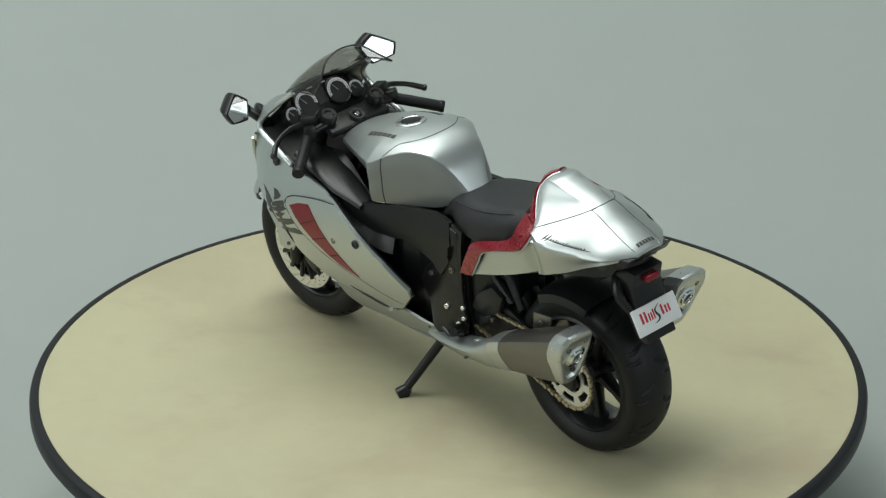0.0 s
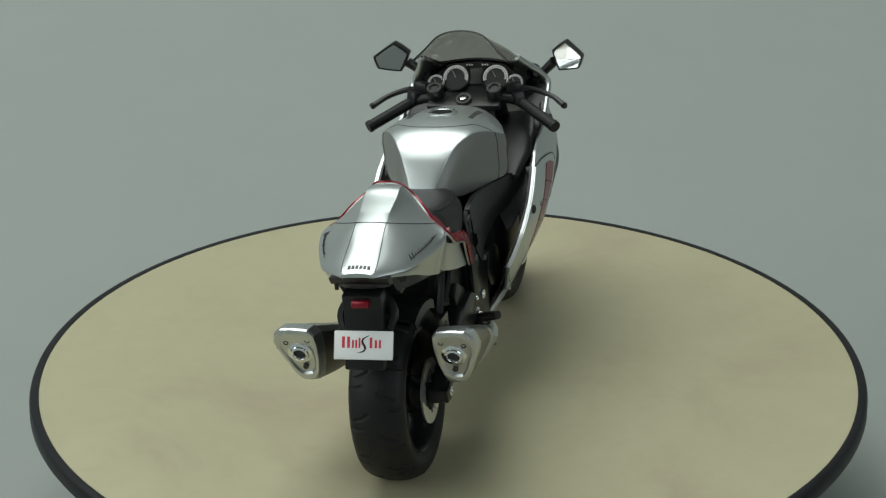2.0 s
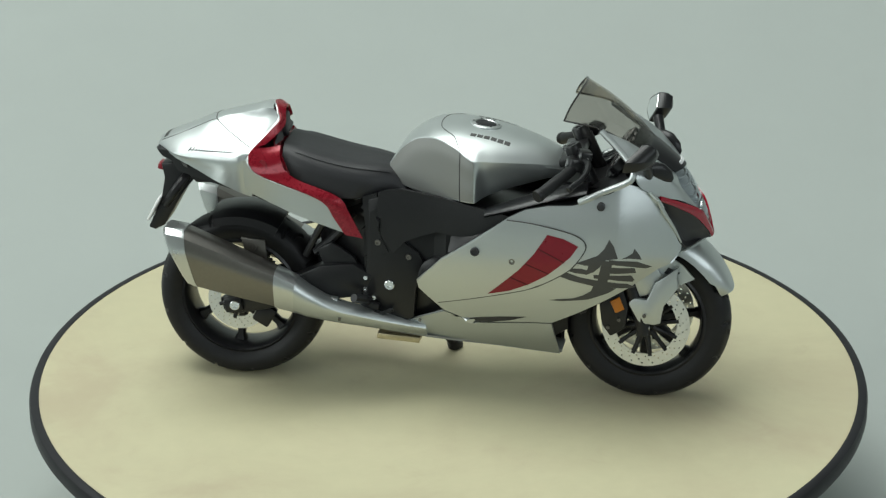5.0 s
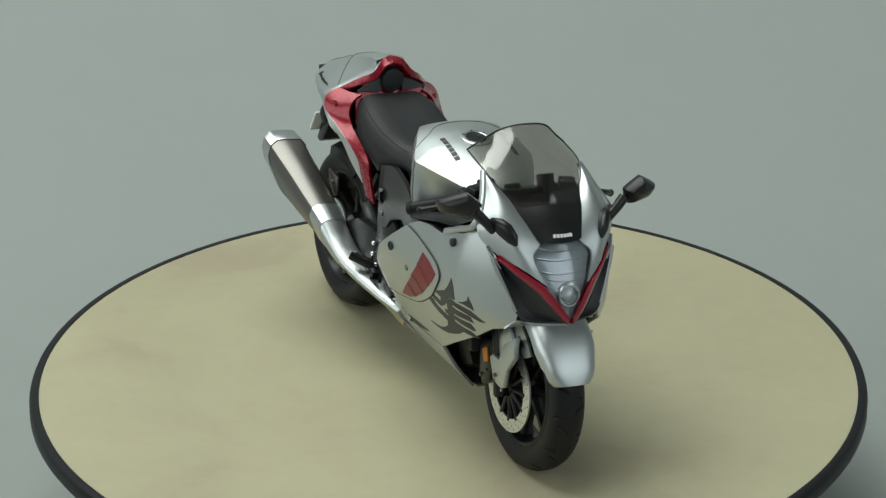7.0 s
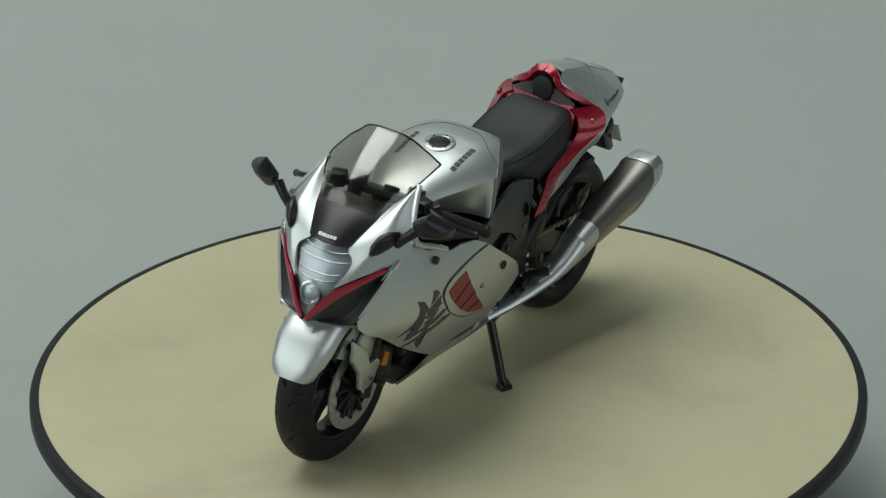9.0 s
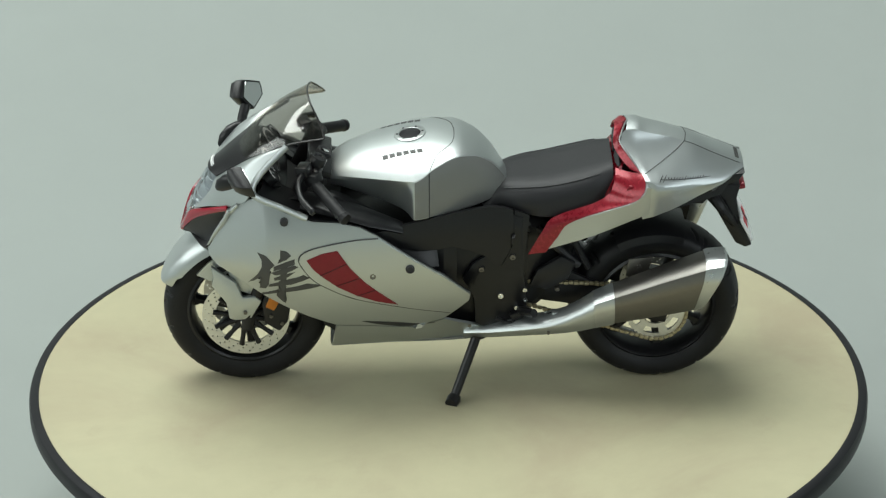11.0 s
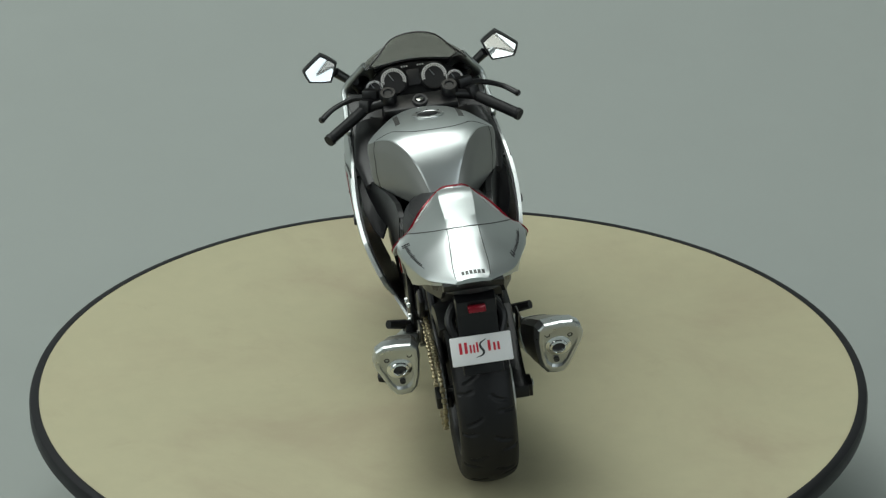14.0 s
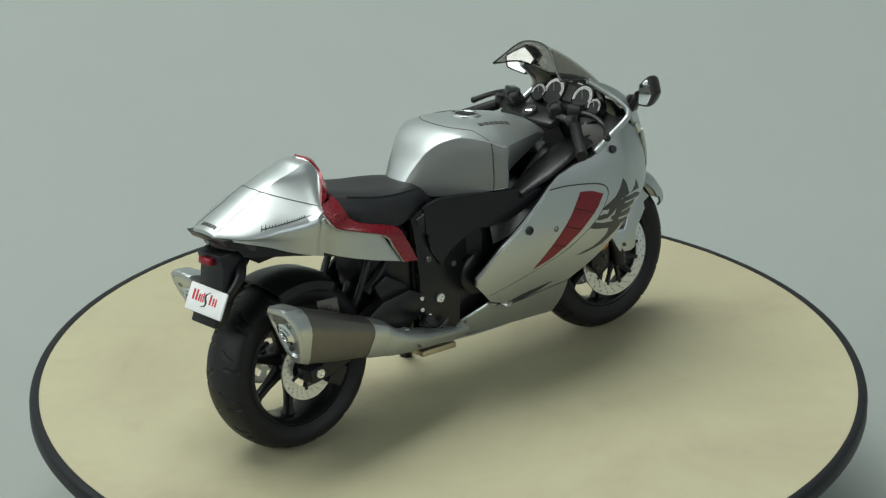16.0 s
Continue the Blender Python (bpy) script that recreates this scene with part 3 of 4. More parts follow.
    plate = part("number_plate", block((-26.4, 0, 52.1), (0.8, 17.0, 8.0), 0.35, (0, 27, 0)), WHITE, tail, "white rear plate with red print")
    M = pose(-26.4, 0, 52.1, 0, 27, 0)
    widths = [(-5.0, 2.3, 3.1), (-2.5, 1.5, 2.2), (-1.1, 0.6, 2.8), (2.2, 0.9, 2.9), (4.2, 1.8, 2.2)]
    for y, w, h in widths:
        for dy in ((-0.32, 0.32) if w > 1 else (0,)):
            b = block((-0.45, -(y + dy * w), -0.05 + (h - 1.4) / 2), (0.12, w * (0.34 if w > 1 else 0.8), h), 0)
            bmesh.ops.transform(b, matrix=M, verts=b.verts)
            part("print_bar", b, RED_INK, plate)
    b = tube([(-0.42, -1.6, 2.7), (-0.42, 0.1, 1.7), (-0.42, 0.2, 0.6), (-0.42, -0.5, -0.6), (-0.42, -0.1, -1.6), (-0.42, 1.7, -2.1)][::1], [0.08, 0.22, 0.32, 0.34, 0.22, 0.06], 8, 30)
    bmesh.ops.transform(b, matrix=M, verts=b.verts)
    part("print_swoosh", b, INK, plate)
    return tail


def build_seat(bike):
    rings = []
    for x in np.linspace(14, 52.4, 24):
        zt, y, zb = section(SADDLE, x)
        rings.append(ring(x, [(0, zt - 0.3), (y * 0.35, zt - 0.2), (y * 0.62, zt - 0.25), (y * 0.82, zt - 1.1), (y * 0.95, zt - 3.0), (y, zt - 5.2), (y * 0.99, zb + 0.6), (y * 0.93, zb), (y * 0.4, zb)]))
    seat = part("seat", loft(rings), SEAT, bike, "black moulded rider seat", 50)
    for s in (1, -1):
        part("seam", tube([(x, s * (section(SADDLE, x)[1] * 0.83), section(SADDLE, x)[0] - 1.1) for x in np.linspace(18, 46, 12)], 0.16, 6), INK, seat)
    return seat


KANJI_R = "113.4 56.4 114.8 54.3 116 50.5 113.9 50.2 111.7 49.8 110.9 47.7 108.8 45.7 106.9 46.1 107.5 47.9 103.8 48.5 107 49.9 110 51.2 112 53.4|120.6 53.4 122 51.4 122.7 49.7 119.1 50.4 117.1 50.4 118.6 50.9 120.2 51.9|113.3 50.1 121.4 49.1 125.6 46.9 123.8 46.5 117.1 48.1 113.4 48.6|111.3 47.6 114.7 47.5 120.7 46.9 121.1 45.1 119 45.2 114.2 45.4 111.1 45.9|108.9 44.9 113.6 44.7 119.7 44.3 120.6 42.5 119.9 41.9 113.8 43.2 109 43.7|111.5 49.9 114.5 49.3 114 47.1 113.6 44.7 112.8 42 110 42.7 110.7 46.2|101.3 46.1 102.7 46.8 105.3 46.8 108.8 45.9 107 44.9 103.2 45.4|98.5 44.5 101.4 45.2 105 43.9 109.9 42.9 118.6 41.3 120.8 39.8 119 39.6 113.9 40.3 109.8 40.7 106.2 41.7 102.3 42.7 99.7 43.7|108.9 41.3 115.3 39.9 113.1 38.4 110.4 37.3 107 36.1 103.2 35.7 99.5 35.3 95.9 35.4 99.4 36 103 36.5 105.8 37.6 108.1 39.1"
KANJI_L = "118.7 55.8 116.1 55.1 114.4 53 113.7 52 115.1 50.6 115.2 47.9 115.7 44.2 116.5 42.2 118.5 41.7 118.1 44.1 117.8 47.4 120 44.7 121.8 43.3 118.9 47.9 117.5 51.1 117.5 53.7|111.9 57.2 110 56.7 108.8 55.3 110.3 53.9 112.8 52.7 112 54.5|114 51.5 110.3 53.2 107.8 54.2 107.8 52.3 110.4 51.4 114.1 49.9|114.9 49.3 111.6 50.7 108 52.1 106.8 51.4 108.8 50.2 111.3 49 113.5 48.4|114.1 47.2 111.4 48.6 107.8 49.7 109.7 48 111.3 46.8 113.9 46.2|115.5 44.2 111.7 46.2 106.9 47.9 105.4 48.6 104.1 47.9 102.5 48.1 105.3 46.6 109 44.8 112.8 44 115.8 43.1|117.9 39.6 112.7 42.5 107.3 44.2 104.5 45.4 101.9 45.1 99.5 44.8 103 43.6 107.6 42.3 113.4 40.7 117.6 39|111.8 52.6 109.8 53.2 110.1 49 110.8 43 111.1 39.9 110.8 36.4 112.1 37.5 113.6 39.6 112.3 45.1 112.1 48.7"


def build_fairing(bike):
    for s, strokes in ((1, KANJI_L), (-1, KANJI_R)):
        rim = [(83.8, 61.4), (88.4, 63.8), (95.3, 65.3), (102.2, 65.7), (104.5, 66.4), (111.4, 69.8), (117.5, 72.3), (121, 71.3), (124, 69.2), (126.8, 66.6), (130.6, 59.5), (133.6, 52.4), (133.2, 49.6), (131, 47.2), (127, 45.6), (119.3, 40.0), (112.3, 35.8), (102.9, 30.4), (96, 26.6), (89.9, 26.4), (78, 25.6), (72.5, 25.4), (64, 29), (56.7, 36.5), (56.2, 39.2), (63.9, 47.3), (74.3, 54.6)]
        body = part("side_fairing", panel(rim, fair, s, 0.8, 2.0), SILVER, bike, "silver side fairing with a grey brush-stroke decal", 40)
        part("liner", panel(rim, fair, s, 0.5, 4.0, -1.0), BLACK, body, "black inner face")
        tear = [(83.3, 60.7), (91.4, 59.9), (101.6, 57.8), (105.6, 55.9), (106.6, 53.4), (104.6, 49.6), (101.5, 45.9), (95.4, 41.8), (88.7, 38.6), (74.9, 34.9), (62.4, 31.9), (56.9, 36.6), (56.5, 39.1), (63.9, 46.9), (74.3, 54.2)]
        side = part("vent_panel", panel(tear, fair, s, 0.5, 2.0, 0.35), SILVER, body, "raised silver teardrop panel", 40)
        part("panel_gap", tube([(x, s * (fair(x, z) + 0.22), z) for x, z in spline_xz(tear[:11], 60)], 0.2, 6), DECAL, side)
        vent = part("vent", panel([(95.3, 57.0), (100, 56.0), (104.4, 53.9), (102.3, 50.6), (99, 47.4), (95.0, 43.9), (90, 40.8), (84.0, 38.1), (77.7, 36.6), (82.6, 41.2), (86.9, 45.3), (91.6, 51)], fair, s, 0.5, 1.6, 0.5), VENT_FACE, side, "deep red side vent")
        for (xa, za), (xb, zb) in (((92.6, 52.6), (100.4, 48.6)), ((88.8, 47.6), (95.8, 44.6)), ((84.4, 42.8), (89.6, 40.6))):
            part("rib", tube([(xa + (xb - xa) * f, s * (fair(xa + (xb - xa) * f, za + (zb - za) * f) + 0.55), za + (zb - za) * f) for f in (0, 0.25, 0.5, 0.75, 1)], 0.16, 8), VENT_RED, vent)
        part("plug", lathe([(0.01, -s), (1.35, -s), (1.35, s * 0.7), (1.0, s * 0.9), (0.8, s * 0.5), (0.01, s * 0.5)], (74.1, s * 24.9, 50.6), 24), INK, side, "black plug")
        part("plug", lathe([(0.01, -s), (1.2, -s), (1.2, s * 0.7), (0.9, s * 0.9), (0.01, s * 0.9)], (110.6, s * 23.2, 66.0), 24), INK, body, "black plug")
        part("screw", lathe([(0.01, -s), (0.9, -s), (0.9, s * 0.55), (0.01, s * 0.35)], (85.0, s * 24.4, 48.0), 20), STEEL, side, "steel screw")
        for k in strokes.split("|"):
            n = [float(q) for q in k.split()]
            part("brush_stroke", panel(list(zip(n[0::2], n[1::2])), fair, s, 0.3, 2.0, 0.1), DECAL, body, "dark grey printed stroke")
        belly = part("belly_pan", panel([(64, 28.6), (72.5, 25.0), (78, 25.2), (89.9, 26.0), (96, 26.2), (96.4, 24), (97.6, 13.2), (78.1, 15.6), (61.9, 17.2), (46, 19.2), (50, 22.5), (58, 26)], fair, s, 0.8, 2.2), SILVER, bike, "silver belly pan")
        part("slot", panel([(71.2, 26.6), (76, 27.4), (80.5, 27.9), (88.6, 28.4), (84.0, 26.8), (77.5, 25.6), (73.5, 25.6)], fair, s, 0.3, 2, 0.1), INK, belly, "black slot")
        part("belly_liner", panel([(66, 27.5), (95.4, 25.6), (96.6, 13.8), (78.1, 16.2), (52, 19.6)], fair, s, 0.5, 4, -1.0), BLACK, belly)
        for x, z in ((51.5, 20.4), (56.2, 24.2)):
            part("rivet", lathe([(0.01, 0), (0.5, 0), (0.5, s * 0.5), (0.01, s * 0.6)], (x, s * fair(x, z), z), 12), STEEL, belly)
    part("belly_floor", sheet([[(98, 5, 13.3), (78, 8.4, 15.6), (62, 10.6, 17.3), (46, 12, 19.4)], [(98, -5, 13.3), (78, -8.4, 15.6), (62, -10.6, 17.3), (46, -12, 19.4)]], 16, 5, 0.6), SILVER_GREY, bike, "grey belly underside")


def spline_xz(pts, n):
    return [(p.x, p.z) for p in spline([(x, 0, z) for x, z in pts], n)]


def build_nose(bike):
    nose = None
    for s in (1, -1):
        c0 = [(109.3, 15.3, 86.6), (113.5, 16.8, 83), (117.6, 18.9, 79.3), (120, 21.2, 75.5), (122, 20.8, 71.5), (127, 16.9, 67.7)]
        c1 = [(109.3, 15.2, 86.7), (116.6, 14.8, 83.6), (122.3, 14.8, 79.8), (126.4, 15.2, 75.9), (129.4, 14.4, 71.8), (132.9, 12.2, 65.6)]
        c2 = [(109.3, 15.0, 86.6), (118, 11.6, 81.8), (124, 9, 77.6), (130.2, 6.2, 72.4), (132.7, 9.2, 68.9), (137.4, 6.6, 62)]
        cowl = part("nose_cowl", sheet([mirrored(c, s) for c in (c0, c1, c2)], 40, 14, 0.7, s < 0), SILVER, bike, "silver nose cowl", 40)
        lip = [(104.2, 22.6, 66.6), (108, 22.6, 68.6), (111.4, 22.4, 70.3), (117.4, 22.0, 73.0), (119.4, 21.6, 74.8), (118.9, 20.2, 77.4), (115.4, 17.8, 81.2), (109.4, 15.2, 86.4)]
        part("cowl_lip", tube(mirrored(lip, s), 0.95, 10, 50), SILVER, cowl, "bright silver cockpit edge")
        part("lip_end", block((105.4, s * 22.6, 67.6), (3.6, 1.4, 1.5), 0.3, (0, -28, 0)), SILVER, cowl)
        red_top = [(126.8, 17.0, 67.7), (132.3, 12.4, 65.0), (137.6, 6.8, 61.6), (139.8, 3.6, 57.4), (141.3, 0.5, 52.8)]
        red_low = [(127.0, 17.1, 67.2), (132.1, 12.8, 63.8), (136.8, 7.9, 59.6), (139.7, 4.0, 55.2), (141.2, 0.5, 51.7)]
        part("running_light", sheet([mirrored(red_top, s), [(a + 0.25, (b + 0.1) * s, c) for a, b, c in [tuple((np.array(p) + np.array(q)) / 2) for p, q in zip(red_top, red_low)]], mirrored(red_low, s)], 24, 6, 0.7, s < 0), RED_CLEAR, cowl, "clear red running light")
        edge = [(126.9, 18.6, 66.3), (130.4, 16.0, 59.5), (133.2, 13.2, 52.6), (135.5, 9.5, 50.4), (139.5, 0.6, 50.8)]
        inner = [(125.8, 15.4, 64.6), (129.6, 12.4, 59.2), (132.4, 9.6, 54.2), (135.0, 6.0, 51.4), (138.4, 0.5, 51.0)]
        part("air_inlet", sheet([mirrored(red_low, s), mirrored(inner, s), mirrored(edge, s)], 24, 8, 0.6, s < 0), INK, cowl, "black air inlet")
        part("inlet_strip", tube(mirrored([(126.6, 19.2, 67.6), (128.6, 17.6, 63.2), (131.0, 15.6, 58.6), (133.4, 13.2, 53.2)], s), [0.5, 0.7, 0.55, 0.3], 8, 20), SILVER, cowl)
        part("inlet_lamp", tube(mirrored([(124.2, 19.6, 70.0), (126.4, 18.2, 67.2), (128.2, 16.6, 64.4)], s), [0.5, 0.9, 0.4], 8, 14), CHROME, cowl, "clear indicator lens")
        part("chin", sheet([mirrored([(139.9, 0, 50.9), (136, 8, 50.2), (133.2, 13.0, 50.6)], s), mirrored([(131, 0, 48.5), (130, 8, 47.6), (130.6, 15.2, 47.4)], s)], 12, 5, 0.5), SILVER, cowl)
        # mirror
        base, tip = Vector((123.2, s * 15.6, 72.4)), Vector((122.4, s * 23.6, 80.2))
        stem = part("mirror_stem", tube([base + Vector((0.6, -s * 0.8, -1.2)), base, base.lerp(tip, 0.5) + Vector((0.8, s * 0.2, 0.2)), tip], [2.2, 1.8, 1.4, 1.6], 12, 16), BLACK, bike, "black mirror arm")
        part("stem_foot", loft([[(x + 0.5 * h * math.sin(a), s * (y + w * math.cos(a)), z + h * math.sin(a)) for a in np.linspace(0, 2 * math.pi, 18, endpoint=False)] for x, y, z, w, h in ((122.0, 17.6, 76.6, 1.0, 1.2), (124.0, 16.6, 76.0, 2.0, 2.4), (126.6, 15.4, 75.0, 2.1, 2.6), (129.2, 14.2, 73.4, 1.5, 1.9), (130.4, 13.6, 72.2, 0.5, 0.6))]), BLACK, stem, "black wedge-shaped mirror foot")
        O = [(33.9, 83.1), (27.6, 86.8), (22.8, 83.2), (25.3, 78.0), (32.4, 79.5)]
        cy, cz = sum(q[0] for q in O) / 5, sum(q[1] for q in O) / 5
        face_x = lambda y, z: 120.4 - (0.29 if s > 0 else 0.46) * (y - cy) + (0.38 if s > 0 else 0.42) * (z - cz)
        def outline(f, dx):
            q = spline([(0, y, z) for y, z in [p for a, b in zip(O, O[1:] + O[:1]) for p in (tuple(0.88 * np.array(a) + 0.12 * np.array(b)), tuple(0.12 * np.array(a) + 0.88 * np.array(b)))]], 40, True)
            return [(face_x(cy + (p.y - cy) * f, cz + (p.z - cz) * f) + dx, s * (cy + (p.y - cy) * f), cz + (p.z - cz) * f) for p in q]
        shell = part("mirror_shell", loft([outline(0.88, 0.15), outline(0.9, -0.15), outline(1.0, -0.1), outline(1.03, 0.9), outline(0.97, 2.6), outline(0.76, 4.4), outline(0.34, 5.4)]), BLACK, stem, "black pentagonal mirror housing", 50)
        part("mirror_glass", loft([outline(0.86, 0.1), outline(0.86, -0.24), outline(0.03, -0.24)]), MIRROR, shell, "bright mirror foil", smooth=False)
    # black centre cowl and headlamp
    part("centre_cowl", sheet([[(117, 12.2, 81.6), (124, 9.2, 77.2), (130.4, 6.3, 72.2)], [(118.6, 5, 82.0), (125.4, 4.4, 78.0), (132.2, 3.4, 72.5)], [(119, 0, 82.2), (126, 0, 78.2), (132.8, 0, 72.6)], [(118.6, -5, 82.0), (125.4, -4.4, 78.0), (132.2, -3.4, 72.5)], [(117, -12.2, 81.6), (124, -9.2, 77.2), (130.4, -6.3, 72.2)]], 20, 18, 0.6, True), BLACK, bike, "gloss black centre cowl")
    for k in range(6):
        y = 2.6 - 1.0 * k
        part("brand_bar", block((132.0 - abs(y) * 0.12, y - 0.1, 74.3), (0.5, 0.72, 1.0), 0, (0, -38, 0)), WHITE, bike)
    rows = [(72.3, 6.1, 130.4, 132.7), (68.9, 9.0, 132.7, 135.2), (65.5, 7.8, 135.0, 137.2), (62, 6.5, 137.3, 138.9), (57.5, 3.5, 139.7, 140.6), (52.9, 0.8, 141.2, 141.6)]
    def lamp(dx, f):
        return [[(xe + dx, y * f, z), (xe * 0.45 + xc * 0.55 + dx, y * 0.6 * f, z), (xc + dx, 0, z), (xe * 0.45 + xc * 0.55 + dx, -y * 0.6 * f, z), (xe + dx, -y * f, z)] for z, y, xe, xc in rows]
    head = part("headlamp", sheet(lamp(-1.6, 0.97), 20, 24, 0.4, True), LAMP_GREY, bike, "clear stacked headlamp with a round projector")
    part("lamp_lens", sheet(lamp(0.1, 1.0), 20, 24, 0.3, True), LENS, head, "clear lens")
    for z, y, x in ((70.6, 6.8, 132.6), (68.3, 7.6, 134.0), (65.0, 6.8, 136.0), (63.2, 5.9, 137.0)):
        part("lamp_rib", tube([(x - 1.4, y, z), (x + 0.1, y * 0.6, z - 0.2), (x + 0.5, 0, z - 0.3), (x + 0.1, -y * 0.6, z - 0.2), (x - 1.4, -y, z)], 0.28, 8, 20), LAMP_GREY, head)
    def disc_x(prof, at, tilt):
        b = lathe(prof, (0, 0, 0), 32)
        bmesh.ops.transform(b, matrix=pose(*at) @ pose(0, 0, 0, 0, -tilt, 0) @ pose(0, 0, 0, 0, 0, -90), verts=b.verts)
        return b
    part("projector_ring", disc_x([(2.5, -1), (2.5, 0.6), (2.9, 0.8), (3.4, 0.6), (3.5, -1)], (138.6, 0, 59.2), 18), CHROME, head, "chrome projector ring")
    part("projector", disc_x([(0.01, -0.5), (2.2, -0.5), (2.2, 0.3), (1.6, 0.9), (0.8, 1.2), (0.01, 1.3)], (138.6, 0, 59.2), 18), LAMP_GREY, head, "grey projector lens")
    # windscreen
    half = [[(125.5, 0, 77.8), (119, 0, 86.0), (111, 0, 92.6), (103.3, 0, 97.3)], [(124.8, 5, 78), (118, 6, 85.4), (110, 7, 91.6), (102.4, 6.6, 96.2)], [(123.6, 8.3, 78.2), (117, 10.2, 84.2), (109.5, 12.3, 89.2), (99.8, 11.5, 92.2)], [(122.4, 9.8, 78.4), (116, 12.6, 82.8), (109, 15.2, 87.0), (98.4, 15.4, 89.0)]]
    curves = [mirrored(c, -1) for c in half[:0:-1]] + half
    screen = part("windscreen", sheet(curves, 28, 36, 0.5), SCREEN, bike, "smoked transparent windscreen", 50)
    C = [spline(c, 28) for c in curves]
    part("screen_edge", tube([c[-1] for c in C], 0.28, 8, 60), SMOKE, screen)
    for e in (C[0], C[-1]):
        part("screen_edge", tube(list(e), 0.24, 8), SMOKE, screen)
    part("screen_edge", tube([c[0] for c in C], 0.25, 8, 40), INK, screen)


def build_cockpit(bike):
    def facing(prof, at, tilt=40, seg=32):
        b = lathe(prof, (0, 0, 0), seg)
        bmesh.ops.transform(b, matrix=pose(*at) @ pose(0, 0, 0, 0, tilt, 0) @ pose(0, 0, 0, 0, 0, 90), verts=b.verts)
        return b
    dash = part("dashboard", loft([[(x + 0.75 * (z - 77), y * w, z) for y, z in ((-15.5, 73), (-14, 77.6), (-9.5, 80.8), (0, 81.6), (9.5, 80.8), (14, 77.6), (15.5, 73), (10, 70), (0, 69.5), (-10, 70))] for x, w in ((115.4, 0.93), (116.2, 1.0), (118.0, 0.92))]), BLACK, bike, "black instrument panel", 30)
    part("dash_hood", sheet([[(120.4, 9.5, 79.0), (119.4, 11.0, 79.4), (118.0, 11.6, 80.2)], [(122, 5, 78.7), (120.4, 6.8, 80.2), (118.8, 7.4, 81.6)], [(122.6, 0, 78.7), (120.8, 0, 80.5), (119.2, 0, 82.1)], [(122, -5, 78.7), (120.4, -6.8, 80.2), (118.8, -7.4, 81.6)], [(120.4, -9.5, 79.0), (119.4, -11.0, 79.4), (118.0, -11.6, 80.2)]], 14, 20, 0.6), BLACK, dash)
    for s in (1, -1):
        for y, r, z in ((6.4, 4.3, 77.6), (12.6, 2.9, 76.2)):
            at = (114.5 + 0.75 * (z - 77), s * y, z)
            g = part("gauge", facing([(r * 0.95, -0.6), (r * 0.95, 0.5), (r, 0.7), (r * 1.06, 0.5), (r * 1.06, -2.0), (r * 0.95, -2.0)], at, 37), BLACK, dash, "round gauge with a white scale")
            part("dial", facing([(0.01, 0), (r * 0.92, 0), (r * 0.92, 0.3), (0.01, 0.3)], at, 37), INK, g)
            M = pose(*at) @ pose(0, 0, 0, 0, 37, 0) @ pose(0, 0, 0, 0, 0, 90)
            bm = bmesh.new()
            for k in range(22):
                a0 = radians(-15 + 210 * k / 22)
                a1 = a0 + radians(6.5)
                q = []
                for a, f in ((a0, 0.68), (a1, 0.68), (a1, 0.88), (a0, 0.88)):
                    q.append(bm.verts.new(M @ Vector((r * f * math.cos(a), 0.6, r * f * math.sin(a)))))
                bm.faces.new(q)
            for k in range(40):
                a0, a1 = radians(-17 + 214 * k / 40), radians(-17 + 214 * (k + 1) / 40)
                bm.faces.new([bm.verts.new(M @ Vector((r * f * math.cos(a), 0.6, r * f * math.sin(a)))) for a, f in ((a0, 0.86), (a1, 0.86), (a1, 0.92), (a0, 0.92))])
            part("printed_scale", thicken(bm, 0.1), WHITE, g, "white printed scale", smooth=False)
            part("needle", tube([M @ Vector((0, 0.5, 0)), M @ Vector((r * 0.6 * 0.5, 0.5, r * 0.6 * 0.86))], [0.2, 0.1], 6), LAMP_GREY, g)
        fork = part("fork_top", facing([(1.2, -3), (1.2, 0.4), (1.5, 0.8), (2.3, 0.8), (2.6, 0.3), (2.6, -3)], (100.4, s * 9.5, 79.4), 66), BLACK, bike, "black fork cap")
        part("fork_cap_centre", facing([(0.01, -1), (1.2, -1), (1.2, 0.3), (0.01, 0.3)], (100.4, s * 9.5, 79.4), 66), INK, fork)
        bar = part("handlebar", tube(mirrored([(100.6, 10.5, 76.6), (101.4, 14, 75.8), (101.2, 17.5, 74.8)], s), 1.5, 12), BLACK, bike, "black clip-on handlebar")
        part("grip", tube(mirrored([(101.3, 17.2, 74.9), (101.0, 17.8, 74.7), (93.8, 28.0, 70.5), (93.4, 28.5, 70.3), (93.2, 28.8, 70.2), (92.5, 29.6, 69.9)], s), [1.5, 1.75, 1.75, 1.75, 1.95, 1.8], 14), RUBBER, bar, "black rubber grip")
        part("switch_box", block((101.8, s * 16.2, 76.0), (4.6, 3.6, 3.8), 0.6, (0, 15, -s * 35)), BLACK, bar)
        part("master_cylinder", block((104.6, s * 14.5, 78.4), (3.6, 4.8, 3.2), 0.5, (0, 10, -s * 20)), BLACK, bar)
        part("lever", tube(mirrored([(104.5, 15.5, 77.6), (106.2, 20, 77.0), (105.4, 26, 75.2), (102.2, 30.5, 73.2)], s), [1.2, 0.9, 0.8, 0.95], 10, 20), BLACK, bar, "black lever")
        part("lever_ball", tube(mirrored([(102.6, 30.0, 73.5), (102.2, 30.5, 73.2), (101.8, 31.0, 72.9)], s), [0.8, 1.15, 0.8], 10), BLACK, bar)
